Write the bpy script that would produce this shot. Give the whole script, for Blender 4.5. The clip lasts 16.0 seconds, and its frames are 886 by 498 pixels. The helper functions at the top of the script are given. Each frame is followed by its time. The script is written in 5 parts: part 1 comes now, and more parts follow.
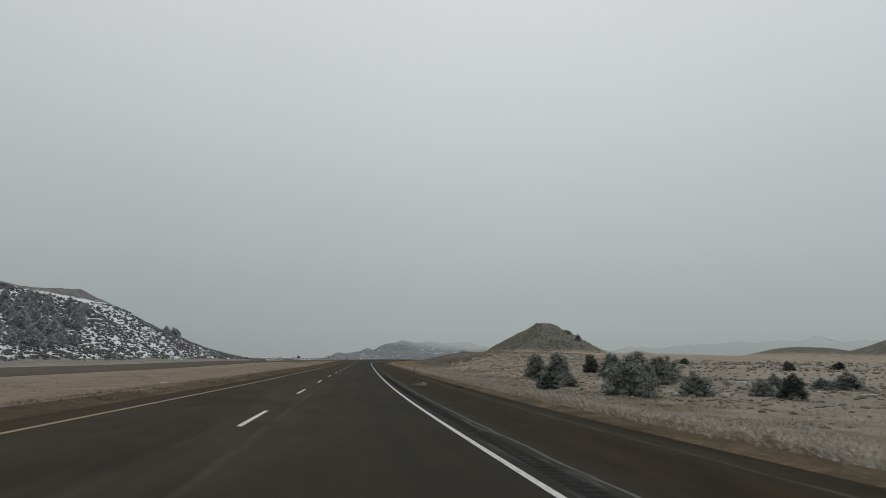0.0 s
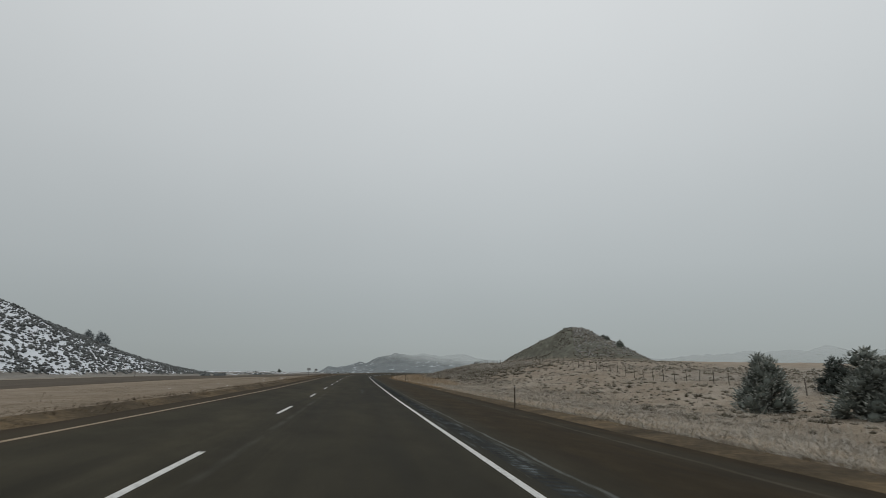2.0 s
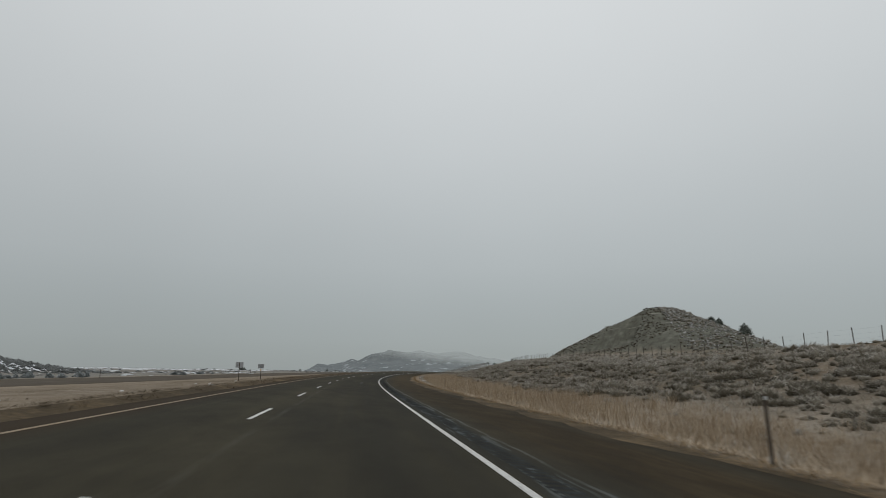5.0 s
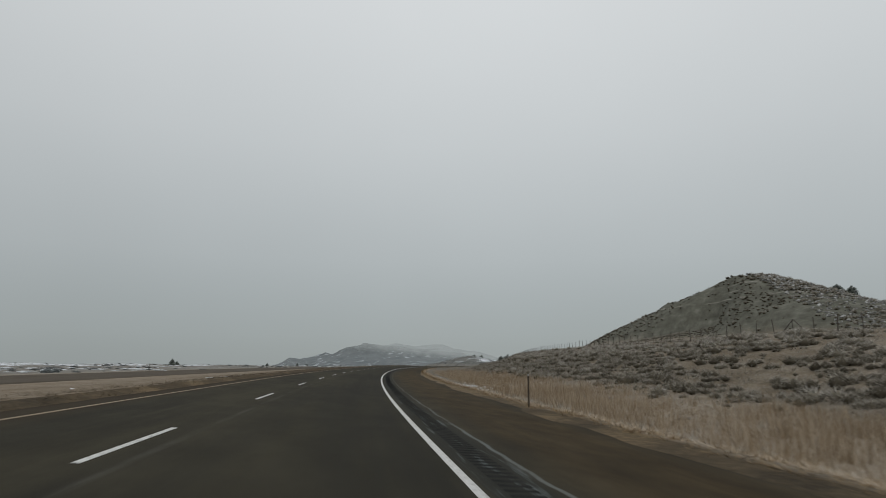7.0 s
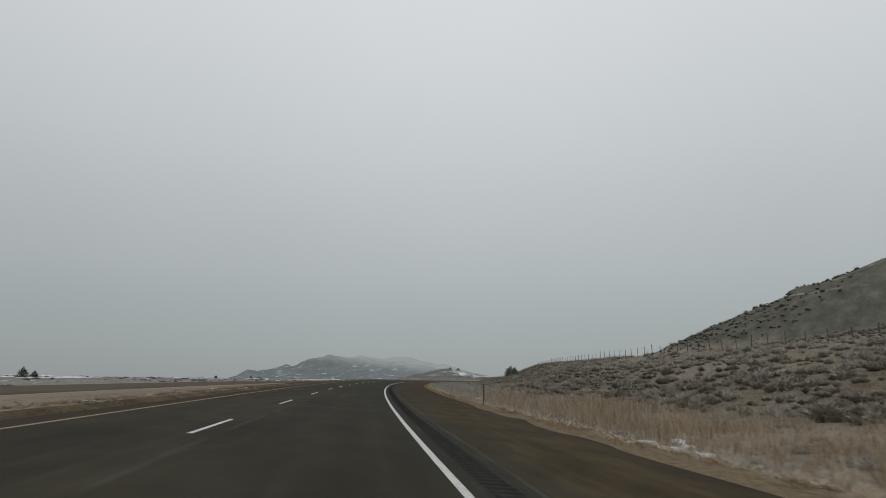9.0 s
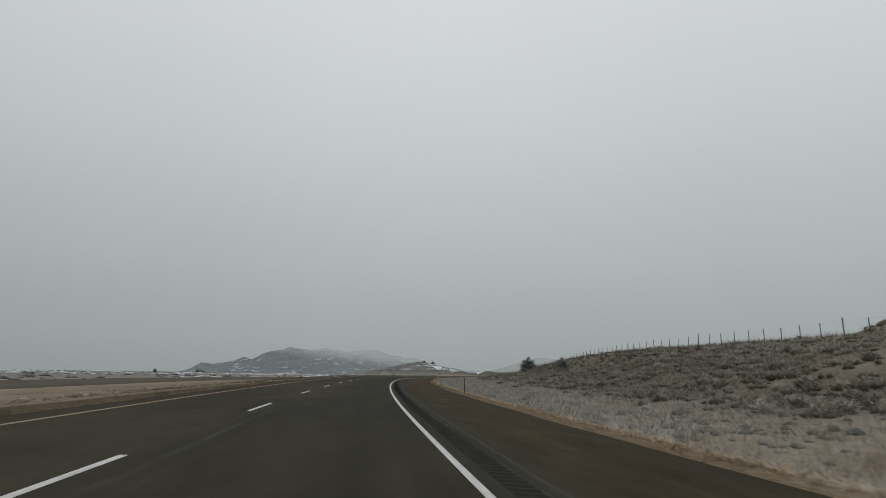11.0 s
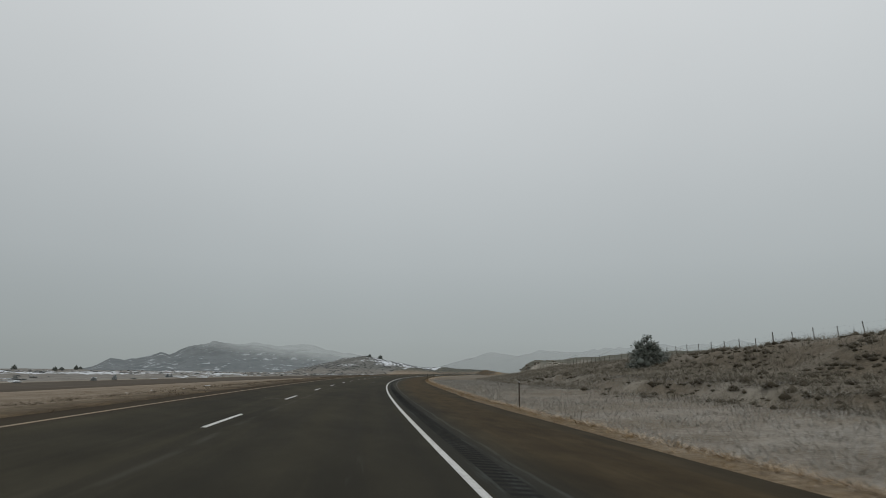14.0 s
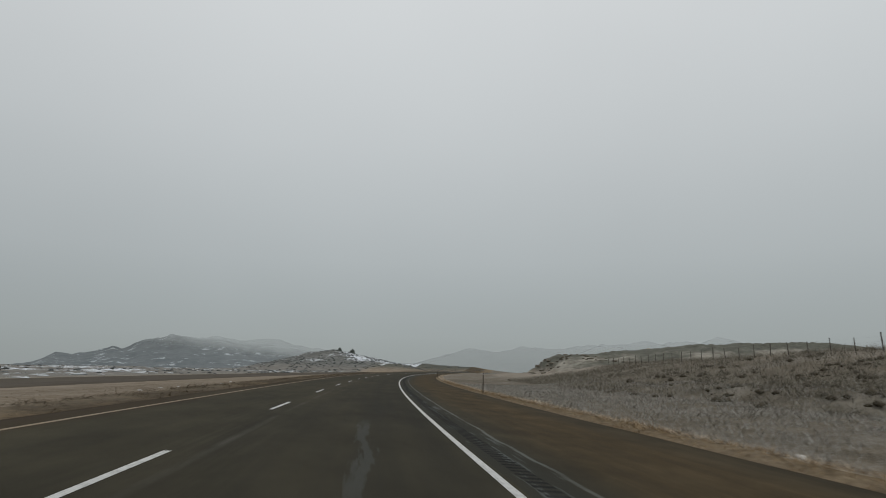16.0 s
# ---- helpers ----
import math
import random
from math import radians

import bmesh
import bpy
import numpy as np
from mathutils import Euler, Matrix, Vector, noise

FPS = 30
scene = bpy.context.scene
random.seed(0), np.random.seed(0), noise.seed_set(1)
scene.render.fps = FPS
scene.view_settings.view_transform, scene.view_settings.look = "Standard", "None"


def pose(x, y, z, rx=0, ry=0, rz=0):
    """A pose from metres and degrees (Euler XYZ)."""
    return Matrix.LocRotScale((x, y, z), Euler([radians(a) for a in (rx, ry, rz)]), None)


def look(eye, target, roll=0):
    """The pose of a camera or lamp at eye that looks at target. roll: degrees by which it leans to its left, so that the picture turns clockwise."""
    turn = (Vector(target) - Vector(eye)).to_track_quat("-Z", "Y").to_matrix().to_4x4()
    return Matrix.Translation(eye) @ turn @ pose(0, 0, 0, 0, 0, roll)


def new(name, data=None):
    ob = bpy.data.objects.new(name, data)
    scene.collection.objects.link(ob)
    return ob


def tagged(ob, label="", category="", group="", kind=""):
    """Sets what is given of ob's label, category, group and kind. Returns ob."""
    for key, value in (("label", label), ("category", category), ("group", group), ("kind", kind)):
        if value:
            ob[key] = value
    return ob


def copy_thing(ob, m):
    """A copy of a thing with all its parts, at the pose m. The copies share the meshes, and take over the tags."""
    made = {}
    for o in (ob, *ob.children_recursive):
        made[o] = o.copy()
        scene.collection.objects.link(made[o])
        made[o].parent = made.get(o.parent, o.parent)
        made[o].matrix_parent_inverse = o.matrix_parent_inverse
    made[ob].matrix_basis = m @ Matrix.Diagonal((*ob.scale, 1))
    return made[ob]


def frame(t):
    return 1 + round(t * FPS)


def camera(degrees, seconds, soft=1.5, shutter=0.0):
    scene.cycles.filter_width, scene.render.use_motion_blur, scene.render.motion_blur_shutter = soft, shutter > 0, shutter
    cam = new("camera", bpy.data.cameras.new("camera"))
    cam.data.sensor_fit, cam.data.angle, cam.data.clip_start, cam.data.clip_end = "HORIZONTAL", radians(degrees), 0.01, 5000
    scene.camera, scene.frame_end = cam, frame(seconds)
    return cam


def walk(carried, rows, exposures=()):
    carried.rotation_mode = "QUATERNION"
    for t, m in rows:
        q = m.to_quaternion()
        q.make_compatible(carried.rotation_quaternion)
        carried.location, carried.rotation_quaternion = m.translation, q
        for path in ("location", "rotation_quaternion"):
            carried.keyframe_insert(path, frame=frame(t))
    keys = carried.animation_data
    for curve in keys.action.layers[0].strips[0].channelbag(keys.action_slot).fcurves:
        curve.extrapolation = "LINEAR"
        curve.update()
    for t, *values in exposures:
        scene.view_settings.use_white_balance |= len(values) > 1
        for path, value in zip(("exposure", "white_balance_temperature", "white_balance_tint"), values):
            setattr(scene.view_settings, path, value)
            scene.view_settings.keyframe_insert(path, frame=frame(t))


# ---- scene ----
# ---- camera ----
cam = camera(72.55, 16.0, soft=0.75, shutter=0.12)
PATH = (
    (0.0, -2.11, 28.96, 1.65, 101.16, -0.68, -10.86),
    (0.5, -1.45, 45.42, 1.72, 101.33, -0.69, -11.14),
    (1.0, -0.63, 62.09, 1.85, 101.53, -0.98, -11.05),
    (1.5, 0.52, 79.24, 2.04, 102.28, -0.28, -11.31),
    (2.0, 1.48, 96.07, 2.26, 102.39, -0.20, -11.54),
    (2.5, 2.51, 112.99, 2.48, 101.82, -0.95, -11.38),
    (3.0, 3.56, 130.07, 2.73, 101.90, -0.63, -10.94),
    (3.5, 4.66, 146.80, 3.02, 101.98, -0.57, -11.24),
    (4.0, 5.76, 163.53, 3.33, 102.06, -0.50, -11.56),
    (4.5, 6.89, 180.26, 3.64, 102.14, -0.44, -11.92),
    (5.0, 8.04, 196.99, 3.95, 102.22, -0.38, -12.31),
    (5.5, 9.23, 213.72, 4.22, 102.30, -0.31, -12.76),
    (6.0, 10.71, 230.67, 4.45, 102.13, -0.33, -13.31),
    (6.5, 12.46, 247.87, 4.67, 102.01, 0.20, -14.02),
    (7.0, 14.19, 264.61, 4.90, 101.63, 0.01, -14.65),
    (7.5, 16.09, 281.41, 5.14, 102.48, -0.45, -14.93),
    (8.0, 18.31, 298.49, 5.42, 102.42, -0.65, -15.87),
    (8.5, 20.94, 315.75, 5.70, 102.20, -0.06, -16.77),
    (9.0, 23.66, 332.56, 5.98, 102.88, -0.35, -17.95),
    (9.5, 26.72, 349.49, 6.26, 102.63, -0.75, -18.75),
    (10.0, 30.07, 366.40, 6.55, 102.39, -0.30, -19.63),
    (10.5, 33.49, 383.11, 6.84, 102.38, -0.41, -20.42),
    (11.0, 37.16, 399.77, 7.14, 102.37, -0.51, -21.25),
    (11.5, 41.08, 416.37, 7.43, 102.36, -0.62, -22.17),
    (12.0, 45.30, 432.90, 7.71, 102.35, -0.72, -23.18),
    (12.5, 49.81, 449.36, 7.98, 102.33, -0.83, -24.17),
    (13.0, 54.79, 465.79, 8.24, 102.27, -0.64, -25.62),
    (13.5, 60.22, 482.05, 8.47, 101.99, 0.05, -26.47),
    (14.0, 65.51, 497.71, 8.70, 102.06, -0.28, -27.05),
    (14.5, 71.05, 513.48, 8.87, 102.28, -0.36, -27.55),
    (15.0, 76.96, 529.76, 9.02, 101.99, -0.44, -28.08),
    (15.5, 83.21, 546.08, 9.16, 101.84, -0.34, -29.06),
    (16.0, 89.37, 561.92, 9.32, 101.81, -0.57, -29.79),)
walk(cam, [(t, pose(x, y, z, rx, ry, rz)) for t, x, y, z, rx, ry, rz in PATH], ((0.0, 0.0), (10.0, 0.0), (12.5, -0.05), (16.0, -0.05)))

# ---- overcast sky and light ----
SUN_ELEVATION, SUN_TURN = radians(38), radians(200)
world = bpy.data.worlds.new("overcast_sky")
scene.world = world
world.use_nodes = True
wn, wl = world.node_tree.nodes, world.node_tree.links
wn.clear()
w_out = wn.new("ShaderNodeOutputWorld")
w_bg = wn.new("ShaderNodeBackground")
w_sky = wn.new("ShaderNodeTexSky")
w_sky.sky_type, w_sky.sun_disc = "NISHITA", False
w_sky.sun_elevation, w_sky.sun_rotation = SUN_ELEVATION, SUN_TURN
w_dim = wn.new("ShaderNodeVectorMath")
w_dim.operation = "SCALE"
w_dim.inputs["Scale"].default_value = 0.06
w_tex = wn.new("ShaderNodeTexCoord")
w_sep = wn.new("ShaderNodeSeparateXYZ")
w_ramp = wn.new("ShaderNodeValToRGB")
w_ramp.color_ramp.interpolation = "B_SPLINE"
while len(w_ramp.color_ramp.elements) < 6:
    w_ramp.color_ramp.elements.new(0.5)
for e, (p, c) in zip(w_ramp.color_ramp.elements, (
        (0.0, (0.303, 0.335, 0.338)), (0.06, (0.339, 0.372, 0.374)), (0.18, (0.435, 0.470, 0.476)),
        (0.36, (0.570, 0.602, 0.612)), (0.60, (0.722, 0.749, 0.760)), (1.0, (0.785, 0.800, 0.812)))):
    e.position, e.color = p, (*c, 1)
w_mix = wn.new("ShaderNodeMix")
w_mix.data_type = "RGBA"
w_mix.inputs["Factor"].default_value = 0.06
w_noise = wn.new("ShaderNodeTexNoise")
w_noise.inputs["Scale"].default_value, w_noise.inputs["Detail"].default_value = 2.2, 3.0
w_var = wn.new("ShaderNodeMapRange")
w_var.inputs["To Min"].default_value, w_var.inputs["To Max"].default_value = 0.95, 1.05
w_west = wn.new("ShaderNodeMapRange")
for _key, _value in (("From Min", -0.30), ("From Max", 0.16), ("To Min", 0.92), ("To Max", 1.0)):
    w_west.inputs[_key].default_value = _value
w_both = wn.new("ShaderNodeMath")
w_both.operation = "MULTIPLY"
w_mul = wn.new("ShaderNodeVectorMath")
w_mul.operation = "SCALE"
wl.new(w_tex.outputs["Generated"], w_sep.inputs[0])
wl.new(w_sep.outputs["Z"], w_ramp.inputs["Fac"])
wl.new(w_tex.outputs["Generated"], w_noise.inputs["Vector"])
wl.new(w_noise.outputs["Fac"], w_var.inputs["Value"])
wl.new(w_ramp.outputs["Color"], w_mul.inputs[0])
wl.new(w_sep.outputs["X"], w_west.inputs["Value"])
wl.new(w_var.outputs["Result"], w_both.inputs[0])
wl.new(w_west.outputs["Result"], w_both.inputs[1])
wl.new(w_both.outputs["Value"], w_mul.inputs["Scale"])
wl.new(w_sky.outputs["Color"], w_dim.inputs[0])
wl.new(w_mul.outputs["Vector"], w_mix.inputs["A"])
wl.new(w_dim.outputs["Vector"], w_mix.inputs["B"])
wl.new(w_mix.outputs["Result"], w_bg.inputs["Color"])
wl.new(w_bg.outputs["Background"], w_out.inputs["Surface"])
w_bg.inputs["Strength"].default_value = 1.0

sun = new("sun", bpy.data.lights.new("sun", "SUN"))
sun.data.energy, sun.data.angle, sun.data.color = 0.5, radians(40), (1.0, 0.97, 0.93)
sun.matrix_world = look((0, 0, 60), (60 * math.sin(SUN_TURN + math.pi) * 1.2, 60 * math.cos(SUN_TURN + math.pi) * 1.2, 0))


# ---- material tools ----
class Nodes:
    """A small builder for one material's node tree."""

    def __init__(self, name):
        self.mat = bpy.data.materials.new(name)
        self.mat.use_nodes = True
        self.n, self.l = self.mat.node_tree.nodes, self.mat.node_tree.links
        self.bsdf = self.n["Principled BSDF"]
        self.bsdf.inputs["Specular IOR Level"].default_value = 0.12

    def node(self, kind, **values):
        made = self.n.new(kind)
        for key, value in values.items():
            made.inputs[key.replace("_", " ")].default_value = value
        return made

    def coords(self, scale=(1, 1, 1), uv=False):
        tex = self.n.new("ShaderNodeTexCoord")
        mp = self.node("ShaderNodeMapping", Scale=scale)
        self.l.new(tex.outputs["UV" if uv else "Object"], mp.inputs["Vector"])
        return mp.outputs["Vector"]

    def noise(self, vec, scale, detail=4.0, rough=0.55):
        t = self.node("ShaderNodeTexNoise", Scale=scale, Detail=detail, Roughness=rough)
        self.l.new(vec, t.inputs["Vector"])
        return t.outputs["Fac"]

    def ramp(self, fac, *stops):
        r = self.n.new("ShaderNodeValToRGB")
        while len(r.color_ramp.elements) < len(stops):
            r.color_ramp.elements.new(0.5)
        for e, (p, c) in zip(r.color_ramp.elements, stops):
            e.position, e.color = p, ((c, c, c, 1) if not isinstance(c, tuple) else (*c, 1))
        self.l.new(fac, r.inputs["Fac"])
        return r.outputs["Color"]

    def mix(self, fac, a, b, blend="MIX"):
        m = self.n.new("ShaderNodeMix")
        m.data_type, m.blend_type = "RGBA", blend
        for key, value in (("Factor", fac), ("A", a), ("B", b)):
            if isinstance(value, tuple):
                m.inputs[key].default_value = (*value, 1)
            elif isinstance(value, (int, float)):
                m.inputs[key].default_value = value
            else:
                self.l.new(value, m.inputs[key])
        return m.outputs["Result"]

    def math(self, op, a, b=0.0):
        m = self.n.new("ShaderNodeMath")
        m.operation = op
        for k, value in enumerate((a, b)):
            if isinstance(value, (int, float)):
                m.inputs[k].default_value = value
            else:
                self.l.new(value, m.inputs[k])
        return m.outputs["Value"]

    def attribute(self, name):
        a = self.n.new("ShaderNodeAttribute")
        a.attribute_name = name
        return a.outputs["Fac"]

    def finish(self, colour, rough=0.85, bump=None, strength=0.4, distance=0.02):
        if isinstance(colour, tuple):
            self.bsdf.inputs["Base Color"].default_value = (*colour, 1)
        else:
            self.l.new(colour, self.bsdf.inputs["Base Color"])
        if isinstance(rough, (int, float)):
            self.bsdf.inputs["Roughness"].default_value = rough
        else:
            self.l.new(rough, self.bsdf.inputs["Roughness"])
        if bump is not None:
            b = self.node("ShaderNodeBump", Strength=strength, Distance=distance)
            self.l.new(bump, b.inputs["Height"])
            self.l.new(b.outputs["Normal"], self.bsdf.inputs["Normal"])
        return self.mat


def asphalt_material():
    m = Nodes("worn_asphalt")
    m.bsdf.inputs["Specular IOR Level"].default_value = 0.03
    uv = m.coords(uv=True)
    sep = m.n.new("ShaderNodeSeparateXYZ")
    m.l.new(uv, sep.inputs[0])
    across = sep.outputs["X"]
    streak = m.coords((2.2, 0.05, 1), uv=True)
    long_streak = m.noise(streak, 1.6, 5, 0.6)
    patch = m.noise(m.coords((0.35, 0.06, 1), uv=True), 1.0, 3)
    grain = m.noise(m.coords((1, 1, 1), uv=True), 55.0, 2)
    tar = m.ramp(long_streak, (0.30, (0.029, 0.0272, 0.0205)), (0.55, (0.0430, 0.0400, 0.0302)), (0.80, (0.064, 0.059, 0.0450)))
    tar = m.mix(m.ramp(patch, (0.38, 0.0), (0.66, 1.0)), tar, m.mix(0.6, tar, (0.066, 0.059, 0.040)))
    blotch = m.noise(m.coords((0.9, 0.35, 1), uv=True), 1.0, 5, 0.65)
    tar = m.mix(0.6, tar, m.mix(1.0, tar, m.ramp(blotch, (0.3, 0.62), (0.7, 1.35)), "MULTIPLY"))
    # wheel tracks: darker, polished bands in both lanes
    lane = m.ramp(m.math("MULTIPLY", m.math("ADD", across, 8.4), 1 / 14.6),
                  (0.05, 0.25), (0.12, 0.2), (0.17, 0.5), (0.22, 0.2), (0.27, 0.1), (0.325, 0.35), (0.365, 0.65), (0.40, 0.5),
                  (0.435, 0.65), (0.47, 1.0), (0.51, 0.7), (0.545, 1.0), (0.575, 0.5))
    tar = m.mix(m.math("MULTIPLY", lane, 0.55), tar, (0.021, 0.0205, 0.0185))
    # dirt-stained shoulder
    wob = m.math("ADD", across, m.math("MULTIPLY", m.math("SUBTRACT", patch, 0.5), 1.6))
    dirt = m.ramp(m.math("MULTIPLY", m.math("SUBTRACT", wob, 0.95), 1 / 5.2), (0.0, 0.0), (0.22, 0.75), (0.55, 0.9), (0.85, 0.45), (1.0, 1.0))
    brown_n = m.math("ADD", m.math("MULTIPLY", long_streak, 0.35), m.math("MULTIPLY", blotch, 0.65))
    brown = m.ramp(brown_n, (0.32, (0.023, 0.0174, 0.0106)), (0.52, (0.044, 0.0322, 0.0180)), (0.75, (0.078, 0.0575, 0.0335)))
    tone = m.ramp(m.math("MULTIPLY", sep.outputs["Y"], 1 / 640), (0.0, 0.6), (0.14, 0.7), (0.24, 0.95), (0.38, 0.92), (0.49, 1.45), (0.56, 1.4), (0.63, 1.05), (0.80, 1.35))
    brown = m.mix(1.0, brown, tone, "MULTIPLY")
    tar = m.mix(dirt, tar, brown)
    left = m.ramp(m.math("MULTIPLY", m.math("ADD", wob, 8.0), 1 / 1.5), (0.0, 1.0), (0.45, 0.8), (1.0, 0.0))
    tar = m.mix(left, tar, (0.046, 0.034, 0.023))
    # salt and ice streaks beside the edge line and along the seam
    ice_n = m.noise(m.coords((3.2, 0.22, 1), uv=True), 1.3, 6, 0.65)
    zone = m.ramp(m.math("MULTIPLY", m.math("SUBTRACT", across, 0.15), 1 / 1.2), (0.0, 0.0), (0.12, 1.0), (0.55, 0.9), (0.9, 0.0))
    along = sep.outputs["Y"]
    where = m.ramp(m.math("MULTIPLY", along, 1 / 640), (0.02, 0.6), (0.08, 0.8), (0.17, 0.9), (0.20, 0.35), (0.30, 0.5), (0.335, 1.0), (0.43, 1.0), (0.47, 0.25), (0.60, 0.2), (0.85, 0.3), (0.90, 0.8), (1.0, 0.4))
    ice = m.math("MULTIPLY", m.math("MULTIPLY", m.ramp(ice_n, (0.53, 0.0), (0.64, 1.0)), zone), where)
    salt_n = m.noise(m.coords((2.4, 0.10, 1), uv=True), 1.0, 6, 0.7)
    salt = m.ramp(salt_n, (0.66, 0.0), (0.80, 0.35))
    tar = m.mix(salt, tar, (0.12, 0.125, 0.125))
    band = m.ramp(m.math("SUBTRACT", across, 0.1), (0.0, 0.0), (0.06, 0.55), (0.75, 0.55), (0.98, 0.0))
    tar = m.mix(m.math("MULTIPLY", band, m.ramp(blotch, (0.35, 0.5), (0.6, 1.0))), tar, (0.027, 0.0305, 0.0305))
    tar = m.mix(m.math("MULTIPLY", ice, 0.6), tar, (0.17, 0.195, 0.207))
    bend_n = m.math("MULTIPLY", m.math("SUBTRACT", m.noise(m.coords((0, 0.4, 1), uv=True), 1.0, 4), 0.5), 0.30)
    rim = m.ramp(m.math("ABSOLUTE", m.math("SUBTRACT", m.math("ADD", across, bend_n), 1.06)), (0.0, 1.0), (0.025, 0.9), (0.06, 0.0))
    rim_at = m.ramp(m.math("MULTIPLY", along, 1 / 640), (0.02, 0.35), (0.12, 0.5), (0.165, 0.4), (0.23, 0.15), (0.33, 0.3), (0.42, 0.45), (0.5, 0.1), (0.86, 0.1), (0.93, 0.4))
    rim_n = m.ramp(m.noise(m.coords((0.5, 0.5, 1), uv=True), 0.7, 5, 0.7), (0.36, 0.15), (0.55, 0.85))
    tar = m.mix(m.math("MULTIPLY", m.math("MULTIPLY", rim, rim_at), rim_n), tar, (0.27, 0.30, 0.31))
    lip_line = m.ramp(m.math("ABSOLUTE", m.math("SUBTRACT", m.math("ADD", across, bend_n), 5.0)), (0.0, 0.75), (0.06, 0.55), (0.14, 0.0))
    lip_at = m.ramp(m.math("MULTIPLY", along, 1 / 640), (0.04, 0.8), (0.18, 0.8), (0.23, 0.0))
    tar = m.mix(m.math("MULTIPLY", m.math("MULTIPLY", lip_line, lip_at), rim_n), tar, (0.105, 0.097, 0.082))
    # frozen seepage in the wheel track at three places
    track = m.ramp(m.math("ABSOLUTE", m.math("ADD", m.math("ADD", across, 1.85), m.math("MULTIPLY", m.math("SUBTRACT", ice_n, 0.5), 0.9))), (0.0, 1.0), (0.07, 0.9), (0.13, 0.0))
    seep = None
    for at, size in ((135.0, 9.5), (253.5, 13.0), (577.0, 12.0)):
        one = m.ramp(m.math("MULTIPLY", m.math("SUBTRACT", along, at), 1 / size), (0.0, 0.0), (0.2, 1.0), (0.8, 1.0), (1.0, 0.0))
        seep = one if seep is None else m.math("MAXIMUM", seep, one)
    tar = m.mix(m.math("MULTIPLY", m.math("MULTIPLY", seep, track), 0.19), tar, (0.13, 0.15, 0.165))
    seam = m.math("ABSOLUTE", m.math("ADD", across, 3.95))
    seam_n = m.noise(m.coords((1.0, 0.16, 1), uv=True), 2.0, 4)
    seam_f = m.math("MULTIPLY", m.ramp(seam, (0.0, 1.0), (0.05, 0.6), (0.10, 0.0)), m.ramp(seam_n, (0.42, 0.0), (0.62, 0.45)))
    tar = m.mix(seam_f, tar, (0.10, 0.097, 0.09))
    tar = m.mix(0.35, tar, m.mix(1.0, tar, m.ramp(grain, (0.25, 0.55), (0.75, 1.5)), "MULTIPLY"))
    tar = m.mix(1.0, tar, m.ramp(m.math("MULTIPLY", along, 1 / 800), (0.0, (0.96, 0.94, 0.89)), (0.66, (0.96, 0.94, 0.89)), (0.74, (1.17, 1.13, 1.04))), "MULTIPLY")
    rough = m.ramp(long_streak, (0.3, 0.76), (0.8, 0.88))
    return m.finish(tar, rough, grain, 0.35, 0.006)


def paint_material(name, colour, worn):
    m = Nodes(name)
    uv = m.coords(uv=True)
    chips = m.noise(uv, 9.0, 6, 0.7)
    wear = m.ramp(chips, (0.50, 0.0), (0.72, worn))
    base = m.mix(wear, colour, (0.06, 0.058, 0.054))
    base = m.mix(m.ramp(m.noise(uv, 1.2, 3), (0.3, 0.0), (0.8, 0.25)), base, (0.25, 0.23, 0.20))
    return m.finish(base, 0.7, chips, 0.2, 0.003)


